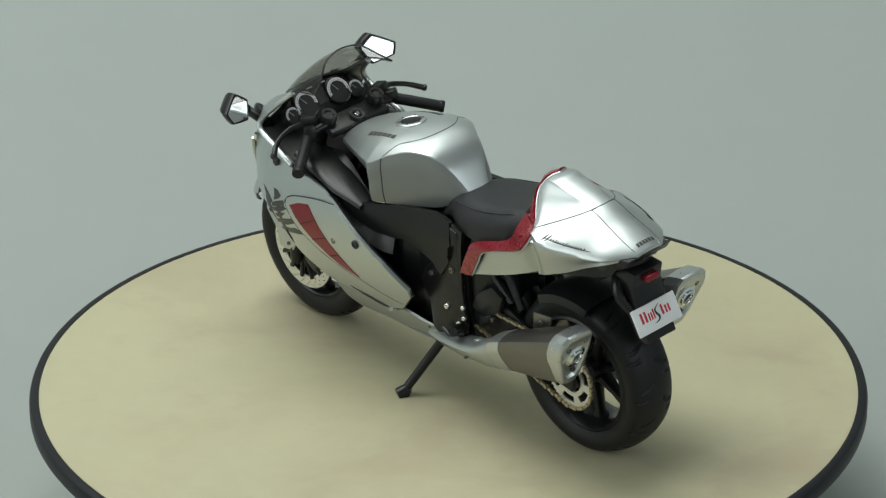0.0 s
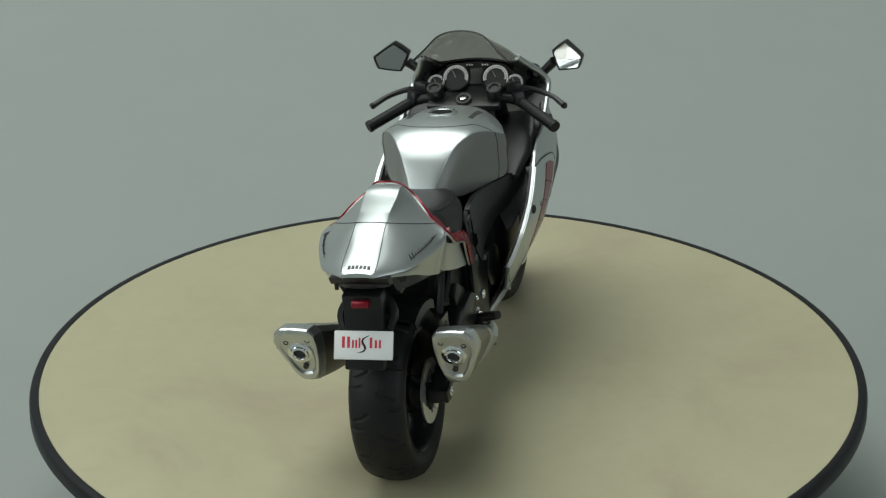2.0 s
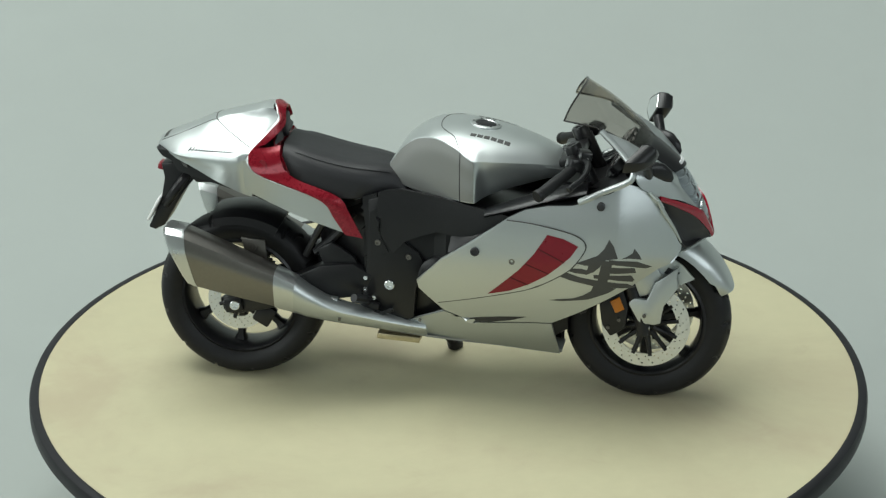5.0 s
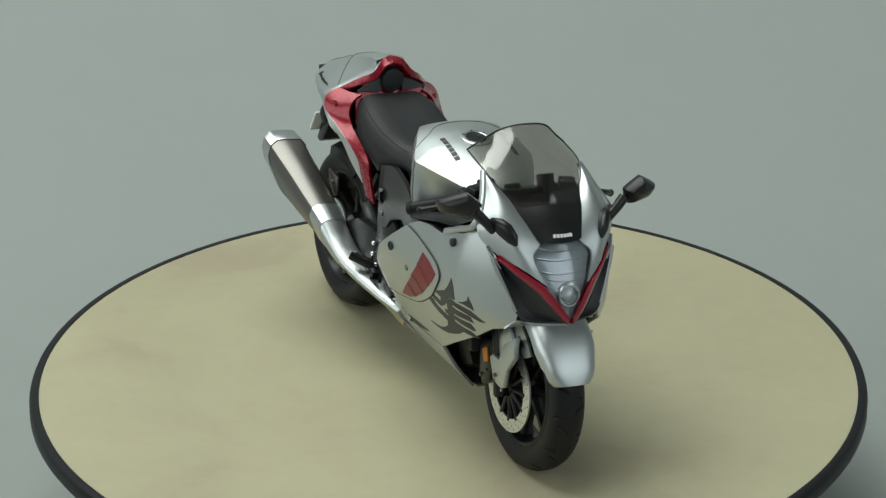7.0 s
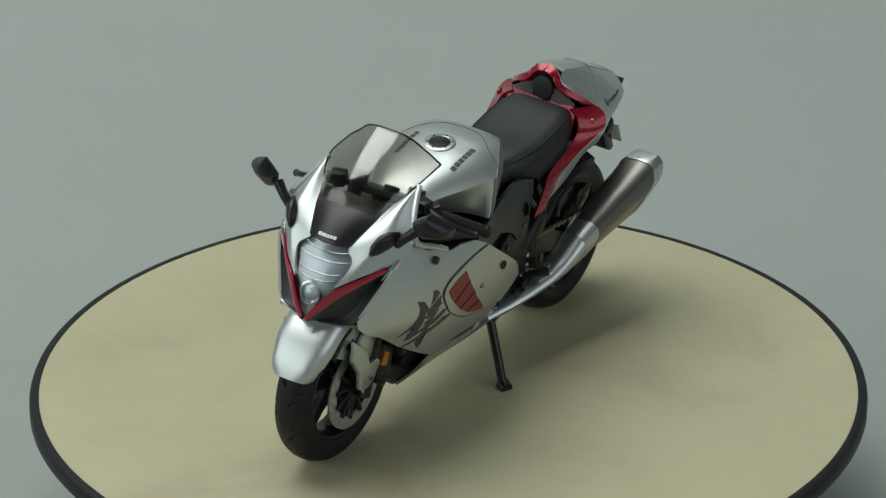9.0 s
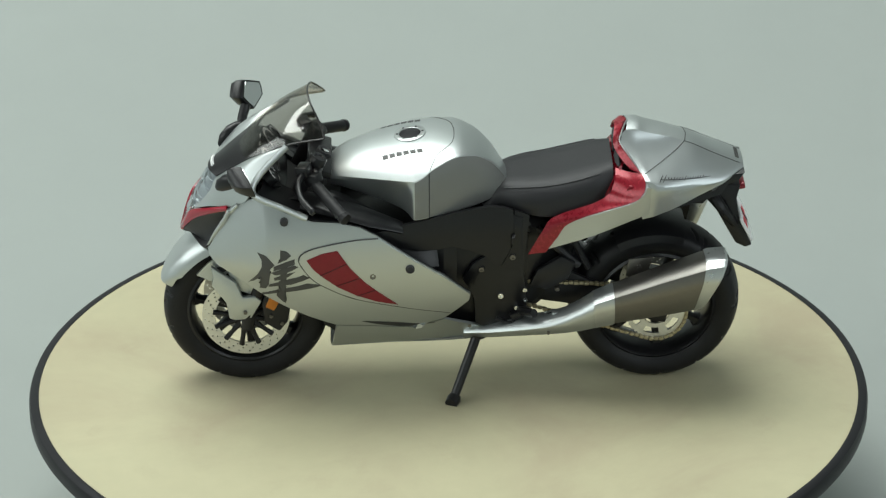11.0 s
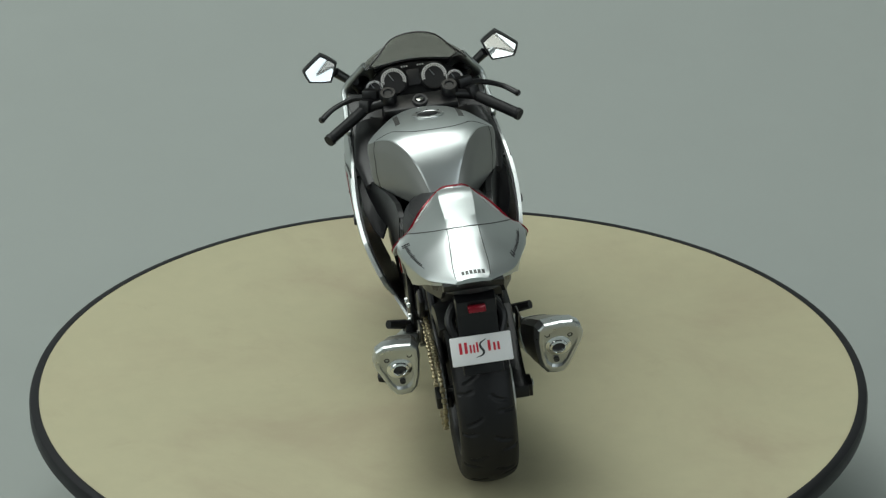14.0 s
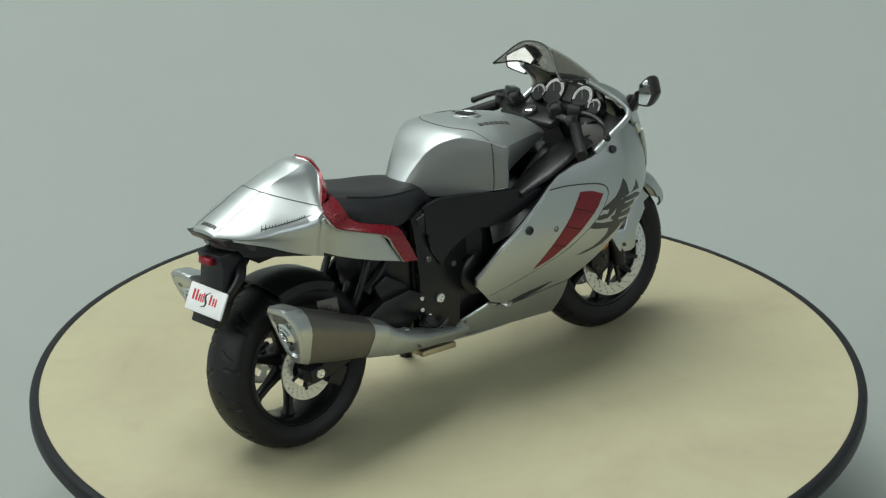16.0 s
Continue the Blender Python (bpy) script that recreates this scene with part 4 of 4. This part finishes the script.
        part("inner_panel", sheet([mirrored(c, s) for c in ([(84, 23.6, 61.2), (95, 22.8, 64.9), (104, 22.6, 65.8), (112, 22.0, 69.6), (119, 20.6, 74)], [(83, 18, 60.5), (94, 16, 65.6), (103, 15.5, 66.5), (110, 16.5, 69.5), (117, 17.0, 74)], [(80, 13, 61), (95, 9, 68), (103, 9, 68), (109, 10, 70), (116, 12, 76)])], 24, 12, 0.6, s < 0), BLACK, bike, "black inner fairing")
        part("air_duct", loft([[(x, s * (yc + w * math.cos(a)), zc + h * math.sin(a)) for a in np.linspace(0, 2 * math.pi, 14, endpoint=False)] for x, yc, zc, w, h in ((76, 17.6, 60.2, 3.2, 1.2), (86, 17.4, 63.6, 5.4, 1.5), (97, 15.6, 66.8, 6.2, 1.6), (106, 14.6, 68.4, 5.4, 1.6))]), BLACK, bike, "black air duct")
    part("cockpit_floor", sheet([[(118, 16, 72), (118, 0, 70), (118, -16, 72)], [(108, 15, 69), (108, 0, 68), (108, -15, 69)], [(94, 11, 66), (94, 0, 66), (94, -11, 66)]], 12, 10, 0.8), BLACK, bike, "black cockpit floor")
    yoke = part("top_yoke", prism([(96.5, 75.4), (103.2, 77.4), (104.0, 75.4), (97.0, 73.2)], -11.5, 11.5, 0.5), BLACK, bike, "black top yoke")
    part("ignition", facing([(1.3, -1.5), (1.3, 0.5), (1.7, 0.9), (2.3, 0.9), (2.5, -1.5)], (98.8, 0, 76.4), 66), INK, yoke, "black ignition barrel")
    part("key_slot", block((98.4, 0, 77.0), (1.4, 2.2, 0.6), 0.2, (0, -24, 30)), CHROME, yoke, "chrome key slot")
    part("centre_display", block((115.4, 0, 77.8), (0.8, 4.2, 5.2), 0.3, (0, 37, 0)), INK, dash, "dark centre display")
    for y in (-3.4, -2.6, -1.8, 1.6, 2.4, 3.2):
        part("display_bar", block((117.6, y, 80.9), (0.5, 0.4, 0.4), 0, (0, 37, 0)), WHITE, dash)


def build_front_end(bike):
    cx, cz = 123.3, 24.9
    w = build_wheel(bike, "front_wheel", cx, cz, 25.0, 5.2, 17.4, 7.5, "black seven-spoke front wheel")
    for s in (1, -1):
        brake_disc(w, cx, s * 7.3, cz, 13.2, 9.3, 12, "silver drilled front brake disc")
        bolt(w, (cx, s * 10.6, cz), 1.5, CHROME, "chrome axle bolt")
        fork = part("fork_leg", tube([(cx - 0.4, s * 10.2, 22.6), (cx - 0.8, s * 10.2, 27), (119.2, s * 10.0, 36), (110.5, s * 9.6, 60), (102, s * 9.5, 78)], [2.0, 2.3, 2.0, 2.2, 2.2], 14), BLACK, bike, "black front fork leg")
        guard = part("fork_guard", prism([(126.0, 39.6), (133.0, 45.0), (132.4, 41.3), (133.0, 38.4), (128.8, 32.4), (128.0, 27.0), (126, 26.4), (121.6, 26.9), (118.3, 32.8), (120.2, 34.6), (123.8, 34.2)], s * 10.6, s * 12.4, 0.4), SILVER, fork, "silver fork guard")
        part("guard_arm", prism([(118.8, 46.5), (123.5, 47.5), (128, 41.6), (124.4, 35.5), (121.2, 34.4), (119.4, 40)], s * 9.6, s * 11.0, 0.4), SILVER, fork)
        bolt(guard, (123.2, s * 12.4, 29.2), 0.6, STEEL)
        cal = part("brake_caliper", prism([(110.6, 36.0), (116.4, 37.2), (118.4, 31.5), (117.6, 24.5), (113.2, 21.5), (110.6, 25), (109.6, 31)], s * 6.2, s * 11.4, 0.7), BLACK, fork, "black brake caliper")
        part("side_reflector", prism([(112.8, 33.0), (115.6, 34.6), (117.2, 30.7), (114.6, 29.4)], s * 11.4, s * 12.2, 0.2), ORANGE, cal, "orange side reflector")
        for x, z in ((112.4, 24.6), (115.6, 27.2)):
            bolt(cal, (x, s * 11.4, z), 0.55, STEEL)
    rings = []
    for k in range(25):
        a = radians(23 + 85 * k / 24)
        f = min(1.0, 0.52 + 0.75 * math.sin(min(1.0, k / 12) * math.pi / 2))
        half = 9.3 * min(1.0, (0.55 + 0.45 * (k / 7) ** 0.5) if k < 7 else 1.0)
        r0, row = 27.6 + 1.4 * min(1, k / 12), []
        for j in range(17):
            u = -1 + 2 * j / 16
            r = r0 - 4.6 * (abs(u) ** 3.0) * (1 if k > 3 else 0.8)
            row.append((cx + r * math.cos(a), half * math.sin(u * math.pi / 2 * 0.98), cz + r * math.sin(a)))
        rings.append(row)
    fender = part("front_fender", thicken(loft(rings, closed=False), 0.7), SILVER, bike, "silver front mudguard", 50)
    for s in (1, -1):
        part("fender_side", panel([(134, 44.5), (137.5, 40.6), (133.4, 38.4), (128, 41.2), (121, 45), (119, 48.4), (125, 50.5)], lambda x, z: 9.4, s, 0.7, 3), SILVER, fender)
        part("fender_hole", panel([(129.6, 43.8), (133.2, 42.4), (131.6, 40.6), (128.4, 42.0)], lambda x, z: 9.45, s, 0.3, 3, 0.1), INK, fender, "black opening")


def build_rear_end(bike):
    cx, cz = 0.0, 25.7
    w = build_wheel(bike, "rear_wheel", cx, cz, 25.9, 8.1, 17.8, 9.0, "black seven-spoke rear wheel")
    brake_disc(w, cx, -9.2, cz, 9.4, 5.6, 6, "silver drilled rear brake disc")
    bolt(w, (cx, -15.4, cz), 1.5, CHROME, "chrome axle bolt")
    # sprocket and chain on the left
    seg, bm = 84, bmesh.new()
    V = [[bm.verts.new((cx + q * math.cos(2 * math.pi * k / seg), 10.2, cz + q * math.sin(2 * math.pi * k / seg))) for k in range(seg)] for q in (4.2, 5.6, 7.6, 8.6)]
    teeth = [bm.verts.new((cx + (9.3 if k % 2 else 8.7) * math.cos(2 * math.pi * k / seg), 10.2, cz + (9.3 if k % 2 else 8.7) * math.sin(2 * math.pi * k / seg))) for k in range(seg)]
    V.append(teeth)
    for i in range(4):
        for k in range(seg):
            if i == 1 and k % 14 > 4:
                continue
            bm.faces.new((V[i][k], V[i][(k + 1) % seg], V[i + 1][(k + 1) % seg], V[i + 1][k]))
    part("sprocket", thicken(bm, 0.6), DISC, w, "silver rear sprocket with slots")
    P0, R0, P1, R1 = Vector((0, 0, 25.7)), 9.2, Vector((38, 0, 33.4)), 4.0
    path = []
    d = P1 - P0
    tilt = math.atan2(d.z, d.x)
    off = math.acos((R0 - R1) / d.length)
    a0, a1 = tilt + off, tilt - off + 2 * math.pi
    path += [P0 + R0 * Vector((math.cos(a), 0, math.sin(a))) for a in np.linspace(a0, a1, 26)]
    path += [P1 + R1 * Vector((math.cos(a), 0, math.sin(a))) for a in np.linspace(a1 - 2 * math.pi, a0, 12)]
    loop = path + path[:1]
    cum = [0]
    for p, q in zip(loop, loop[1:]):
        cum.append(cum[-1] + (q - p).length)
    n, bms = int(cum[-1] / 1.55), []
    for k in range(n):
        u = cum[-1] * k / n
        i = max(j for j in range(len(loop) - 1) if cum[j] <= u + 1e-9)
        f = (u - cum[i]) / (cum[i + 1] - cum[i])
        p, dr = loop[i].lerp(loop[i + 1], f), loop[i + 1] - loop[i]
        bms.append(block((p.x, 10.6, p.z), (1.4, 1.5 if k % 2 else 1.0, 1.0), 0.25, (0, -math.degrees(math.atan2(dr.z, dr.x)), 0)))
    part("drive_chain", merge(*bms), GOLD, bike, "brass-coloured drive chain")
    # swingarm, hugger, links
    for s in (1, -1):
        arm = part("swingarm", prism([(-3.8, 27.2), (-3.8, 23.6), (-1.2, 22.4), (4, 23.2), (20, 27.4), (38, 30.5), (42, 37), (36, 40.5), (26, 39.5), (14, 33.5), (4, 28.8)], s * 9.4, s * 14.4 if s < 0 else 9.4 - 1.8, 0.5), BLACK, bike, "black swingarm")
        bolt(arm, (30, s * 11.8, 35.2), 0.7, STEEL)
        part("axle_block", block((-0.5, s * (11.4 if s > 0 else 13.8), 25.6), (5.4, 1.8 if s > 0 else 3.4, 4.2), 0.4, (0, -12, 0)), BLACK, arm)
        part("strut", tube([(20.5, s * 8.6, 40.5), (23.5, s * 9, 47), (27.5, s * 8.6, 54.5)], 1.1, 8), BLACK, bike, "black subframe strut")
        part("strut", tube([(23.5, s * 9.5, 42), (30, s * 9.5, 48), (36, s * 9, 55)], 1.3, 8), BLACK, bike, "black subframe strut")
        part("link_plate", prism([(24.5, 44.0), (29, 46.5), (36, 42), (38.5, 36.5), (33, 35.0), (27, 38.5)], s * 10.2, s * 12.4, 0.6), BLACK, bike, "black heel guard")
        part("exhaust_bracket", prism([(1.8, 47.0), (9.1, 46.4), (9.8, 40.8), (7.4, 39.6), (3.0, 42.5)], s * 13.6, s * 14.4, 0.2), STEEL, bike, "dark steel hanger plate")
        bolt(bike, (6.0, s * 14.4, 44.0), 0.7, STEEL)
    rows = []
    for k in range(13):
        a = radians(62 + 46 * k / 12)
        rows.append([(cx + r * math.cos(a), y, cz + r * math.sin(a)) for y, r in ((9.4, 23.5), (9.1, 25.6), (6, 26.7), (0, 27.1), (-6, 26.7), (-9.1, 25.6), (-9.4, 23.5))])
    part("rear_hugger", thicken(loft(rows, closed=False), 0.7), BLACK, bike, "black rear hugger", 50)
    part("rear_caliper", block((8.4, -11.2, 22.0), (5.6, 3.4, 6.4), 0.8, (0, 30, 0)), BLACK, bike, "black rear caliper")
    part("shock", tube([(24, 0, 32), (33, 0, 52)], 4.2, 16), BLACK, bike, "black rear shock")


SHAPE = ((-0.88, 0.74), (-0.62, 0.95), (0.05, 1.0), (0.62, 0.98), (0.93, 0.82), (1.07, 0.48), (1.0, 0.2), (0.42, -0.72), (0.16, -0.96), (-0.12, -1.0), (-0.45, -0.96), (-0.7, -0.75), (-0.84, -0.3), (-0.92, 0.3))


def build_exhausts(bike):
    for s in (1, -1):
        def cut(x, cy, cz, w, h, lean=0.0):
            return [(x - lean * r, s * (cy + w * q), cz + h * r) for q, r in SHAPE]
        can = part("silencer", loft([cut(14.2, 19.6, 33.6, 4.9, 6.1, -0.3), cut(12, 19.8, 34.4, 5.1, 6.3, -0.3), cut(0, 21.0, 38.6, 5.8, 7.9, 0.3), cut(-10.6, 22.2, 42.4, 6.4, 9.1, 1.3), cut(-11.7, 22.3, 42.8, 6.4, 9.2, 1.5)]), STEEL, bike, "brushed titanium-grey silencer", 32)
        cap = part("end_cap", loft([cut(-11.2, 22.3, 42.7, 6.65, 9.45, 1.5), cut(-12.0, 22.35, 43.0, 6.7, 9.5, 1.6), cut(-15.3, 22.7, 43.8, 6.5, 9.4, 3.0), cut(-15.9, 22.7, 44.0, 6.1, 8.9, 3.1), cut(-16.0, 22.7, 44.1, 5.2, 7.8, 3.0), cut(-15.5, 22.7, 44.0, 4.6, 6.9, 3.0)]), ALLOY, can, "bright silver end cap", 30)
        def facing(prof, at, seg=28):
            b = lathe(prof, (0, 0, 0), seg)
            bmesh.ops.transform(b, matrix=pose(*at) @ pose(0, 0, 0, 0, -19, 0) @ pose(0, 0, 0, 0, 0, 90), verts=b.verts)
            return b
        at = (-15.8, s * 22.4, 44.6)
        part("outlet_ring", facing([(1.7, -1), (1.7, 0.9), (1.9, 1.2), (2.5, 1.0), (2.7, 0.6), (3.6, 0.3), (3.7, -1)], at), CHROME, cap, "chrome outlet ring")
        part("outlet_bore", facing([(0.01, 0.2), (1.65, 0.2), (1.65, -0.8), (0.01, -0.8)], at), INK, cap, "dark outlet bore")
        for dy, dz in ((-3.0, 4.8), (3.4, 4.0), (-0.6, -4.8)):
            part("cap_screw", facing([(0.01, 0.15), (0.35, 0.15), (0.45, 0.4), (0.8, 0.45), (0.85, -1.6), (0.01, -1.6)], (-15.6 - dz * 0.34, s * (22.4 + dy), 44.2 + dz), 14), DECAL, cap)
        part("front_band", loft([cut(19.4, 19.2, 31.6, 4.6, 5.6, -0.6), cut(14.6, 19.6, 33.4, 5.1, 6.3, -0.3), cut(13.6, 19.6, 33.8, 5.15, 6.35, -0.3)]), ALLOY, can, "bright metal sleeve", 32)
        part("exhaust_pipe", loft([cut(19.2, 19.2, 31.6, 4.5, 5.5, -0.6), cut(23, 18.8, 29.6, 4.4, 4.7, -0.4), cut(28, 18.2, 27.6, 4.2, 3.8), cut(34, 17.2, 26.0, 4.1, 3.2), cut(42, 15.4, 24.2, 3.9, 2.8), cut(50, 13.0, 22.2, 3.6, 2.5), cut(58, 10, 20.2, 3.2, 2.2)]), SILVER, can, "silver exhaust pipe", 40)
        bolt(can, (33, s * 20.6, 25.2), 0.5, STEEL)
    part("collector_plate", block((49, -5.5, 16.4), (13, 9, 1.8), 0.3, (0, 3, 0)), GOLD, bike, "tan collector box")


def build_engine(bike):
    core = part("engine_block", loft([ring(x, [(0, 60), (10, 59), (12.4, 50), (12.4, 34), (10, 22), (0, 20.5)]) for x in (39, 46, 60)] + [ring(x, [(0, 60), (12, 59), (15, 50), (14.5, 34), (9, 20), (0, 17)]) for x in (64, 84, 96)] + [ring(100, [(0, 58), (11, 56), (13.5, 48), (12, 34), (8, 22), (0, 20)])]), BLACK, bike, "black engine and frame", 25)
    part("rear_mount", loft([ring(x, [(0, z1), (w * 0.8, z1 - 0.6), (w, z1 - 3), (w, z0 + 3), (w * 0.8, z0), (0, z0)]) for x, w, z0, z1 in ((24.5, 5.5, 43, 52), (29, 8.5, 33, 55), (34, 9.5, 29.5, 57), (40, 11, 25, 60))]), BLACK, core, "black rear frame casting")
    part("radiator", block((101.5, 0, 41), (3.0, 24, 26), 0.8, (0, -14, 0)), INK, core, "dark radiator")
    for s in (1, -1):
        side_y = lambda x, z: hermite(x, (40, 50, 60, 72, 86), (14.0, 14.8, 15.8, 18.2, 21.5)) - 0.12 * max(0, z - 58)
        part("frame_plate", panel([(43.4, 63.4), (46, 64.4), (50, 65.0), (60, 63.8), (73, 62.0), (85, 60.4), (79, 55.6), (72, 53.0), (65.8, 52.4), (61.4, 52.9), (56, 51.0), (51.5, 48.8), (48.0, 45.0), (44.6, 50), (43.4, 56)], side_y, s, 1.6, 2.2, 0.4), BLACK, core, "satin black frame cover", 50)
        part("rear_cover", panel([(38.6, 61.6), (43.0, 63.2), (43.0, 56), (44.2, 50), (46.6, 45.2), (40.2, 42), (39.6, 52)], side_y, s, 1.4, 2.2, 0.1), BLACK, core, "satin black seat side cover", 50)
        part("frame_facet", sheet([[(84.5, s * 21.2, 60.0), (78.6, s * 19.4, 55.6), (71, s * 17.6, 52.6), (66, s * 16.4, 52.0)], [(82, s * 22.6, 57.4), (76, s * 22.2, 52.6), (69.4, s * 20.4, 48.8), (65.4, s * 18.4, 47.4)]], 20, 6, 0.6), BLACK, core, "satin black slanting facet")
        foot = part("foot_bracket", prism([(40.4, 61.0), (45.2, 62.6), (48.2, 59.5), (49, 50), (55.6, 45.3), (58.4, 40.4), (55, 34), (54.4, 25), (50, 22.6), (41.6, 24.6), (39.2, 31), (40.2, 44)], s * 12.6, s * 14.2, 0.4), BLACK, core, "black footrest bracket")
        for x, z, r, m in ((43.5, 48.0, 0.95, STEEL), (52.8, 44.0, 0.9, STEEL), (47.0, 34.8, 1.55 if s < 0 else 0.95, CHROME), (39.8, 36.7, 0.75, CHROME), (39.7, 33.2, 0.75, CHROME), (42.3, 30.6, 0.75, CHROME)):
            bolt(foot, (x, s * 14.3, z), r, m, "bright bolt head", 0.7)
        if s < 0:
            part("crank_cover", lathe([(0.01, 0), (6.4, 0), (6.4, s * 1.2), (5.6, s * 1.8), (0.01, s * 2.0)], (62.0, s * 13.2, 38.0), 32), BLACK, core, "black crank cover")
        peg = part("foot_peg", tube([(41.5, s * 14, 29.4), (40, s * 17, 30.6), (37.4, s * 21.2, 32.4)], [1.2, 1.5, 1.3], 10, 10), BLACK, bike, "black foot peg")
        part("peg_bracket", block((41.4, s * 15.0, 28.6), (5.4, 2.4, 2.4), 0.4, (0, 20, 0)), BLACK, peg)
        part("pedal", tube([(48.4, s * 15.6, 27.6), (44, s * 16.2, 26.2), (37, s * 16.4, 27.2), (31.5, s * 16.6, 29.4)], [0.6, 0.6, 0.65, 0.8], 8, 16), BLACK, bike, "black foot pedal")
        part("pedal_tip", block((30.6, s * 16.8, 29.6), (2.6, 2.8, 2.2), 0.5), SILVER, bike)
    # side stand, folded out
    stand = part("side_stand", tube([(53.2, 10.4, 21.4), (54.0, 11.6, 19.2), (61.0, 21.6, 4.2)], [1.9, 1.5, 1.4], 12), BLACK, bike, "black side stand, folded out")
    part("stand_foot", tube([(60.6, 21.2, 4.6), (61.2, 22.0, 3.4), (62.2, 24.2, 2.9)], [1.6, 2.2, 1.9], 12), BLACK, stand)
    part("stand_pivot", lathe([(0.01, -2), (2.6, -2), (2.6, 2), (2.2, 2.4), (0.01, 2.4)], (53.2, 11.0, 21.2), 20), BLACK, stand)


def build_bike():
    bike = new("model_motorcycle")
    tagged(bike, "silver and red sport motorcycle model leaning on its black side stand", "motorcycle model")
    for make in (build_tank, build_tail, build_seat, build_fairing, build_nose, build_cockpit, build_front_end, build_rear_end, build_exhausts, build_engine):
        make(bike)
    return bike


# ---- motion ----
BASE = Matrix(((-0.92600, -0.37580, -0.03589, 0.05902), (0.37751, -0.92181, -0.08805, -0.02036), (0, -0.09508, 0.99547, 0), (0, 0, 0, 1)))


def turned(t):
    return pose(0, 0, 0, 0, 0, -25.553 - 28.2393 * t)


build_studio()
turntable = build_turntable()
motorcycle = build_bike()


def motions():
    times = [0.2 * k for k in range(81)]
    walk(turntable, [(t, turned(t)) for t in times])
    walk(motorcycle, [(t, turned(t) @ BASE) for t in times])


motions()
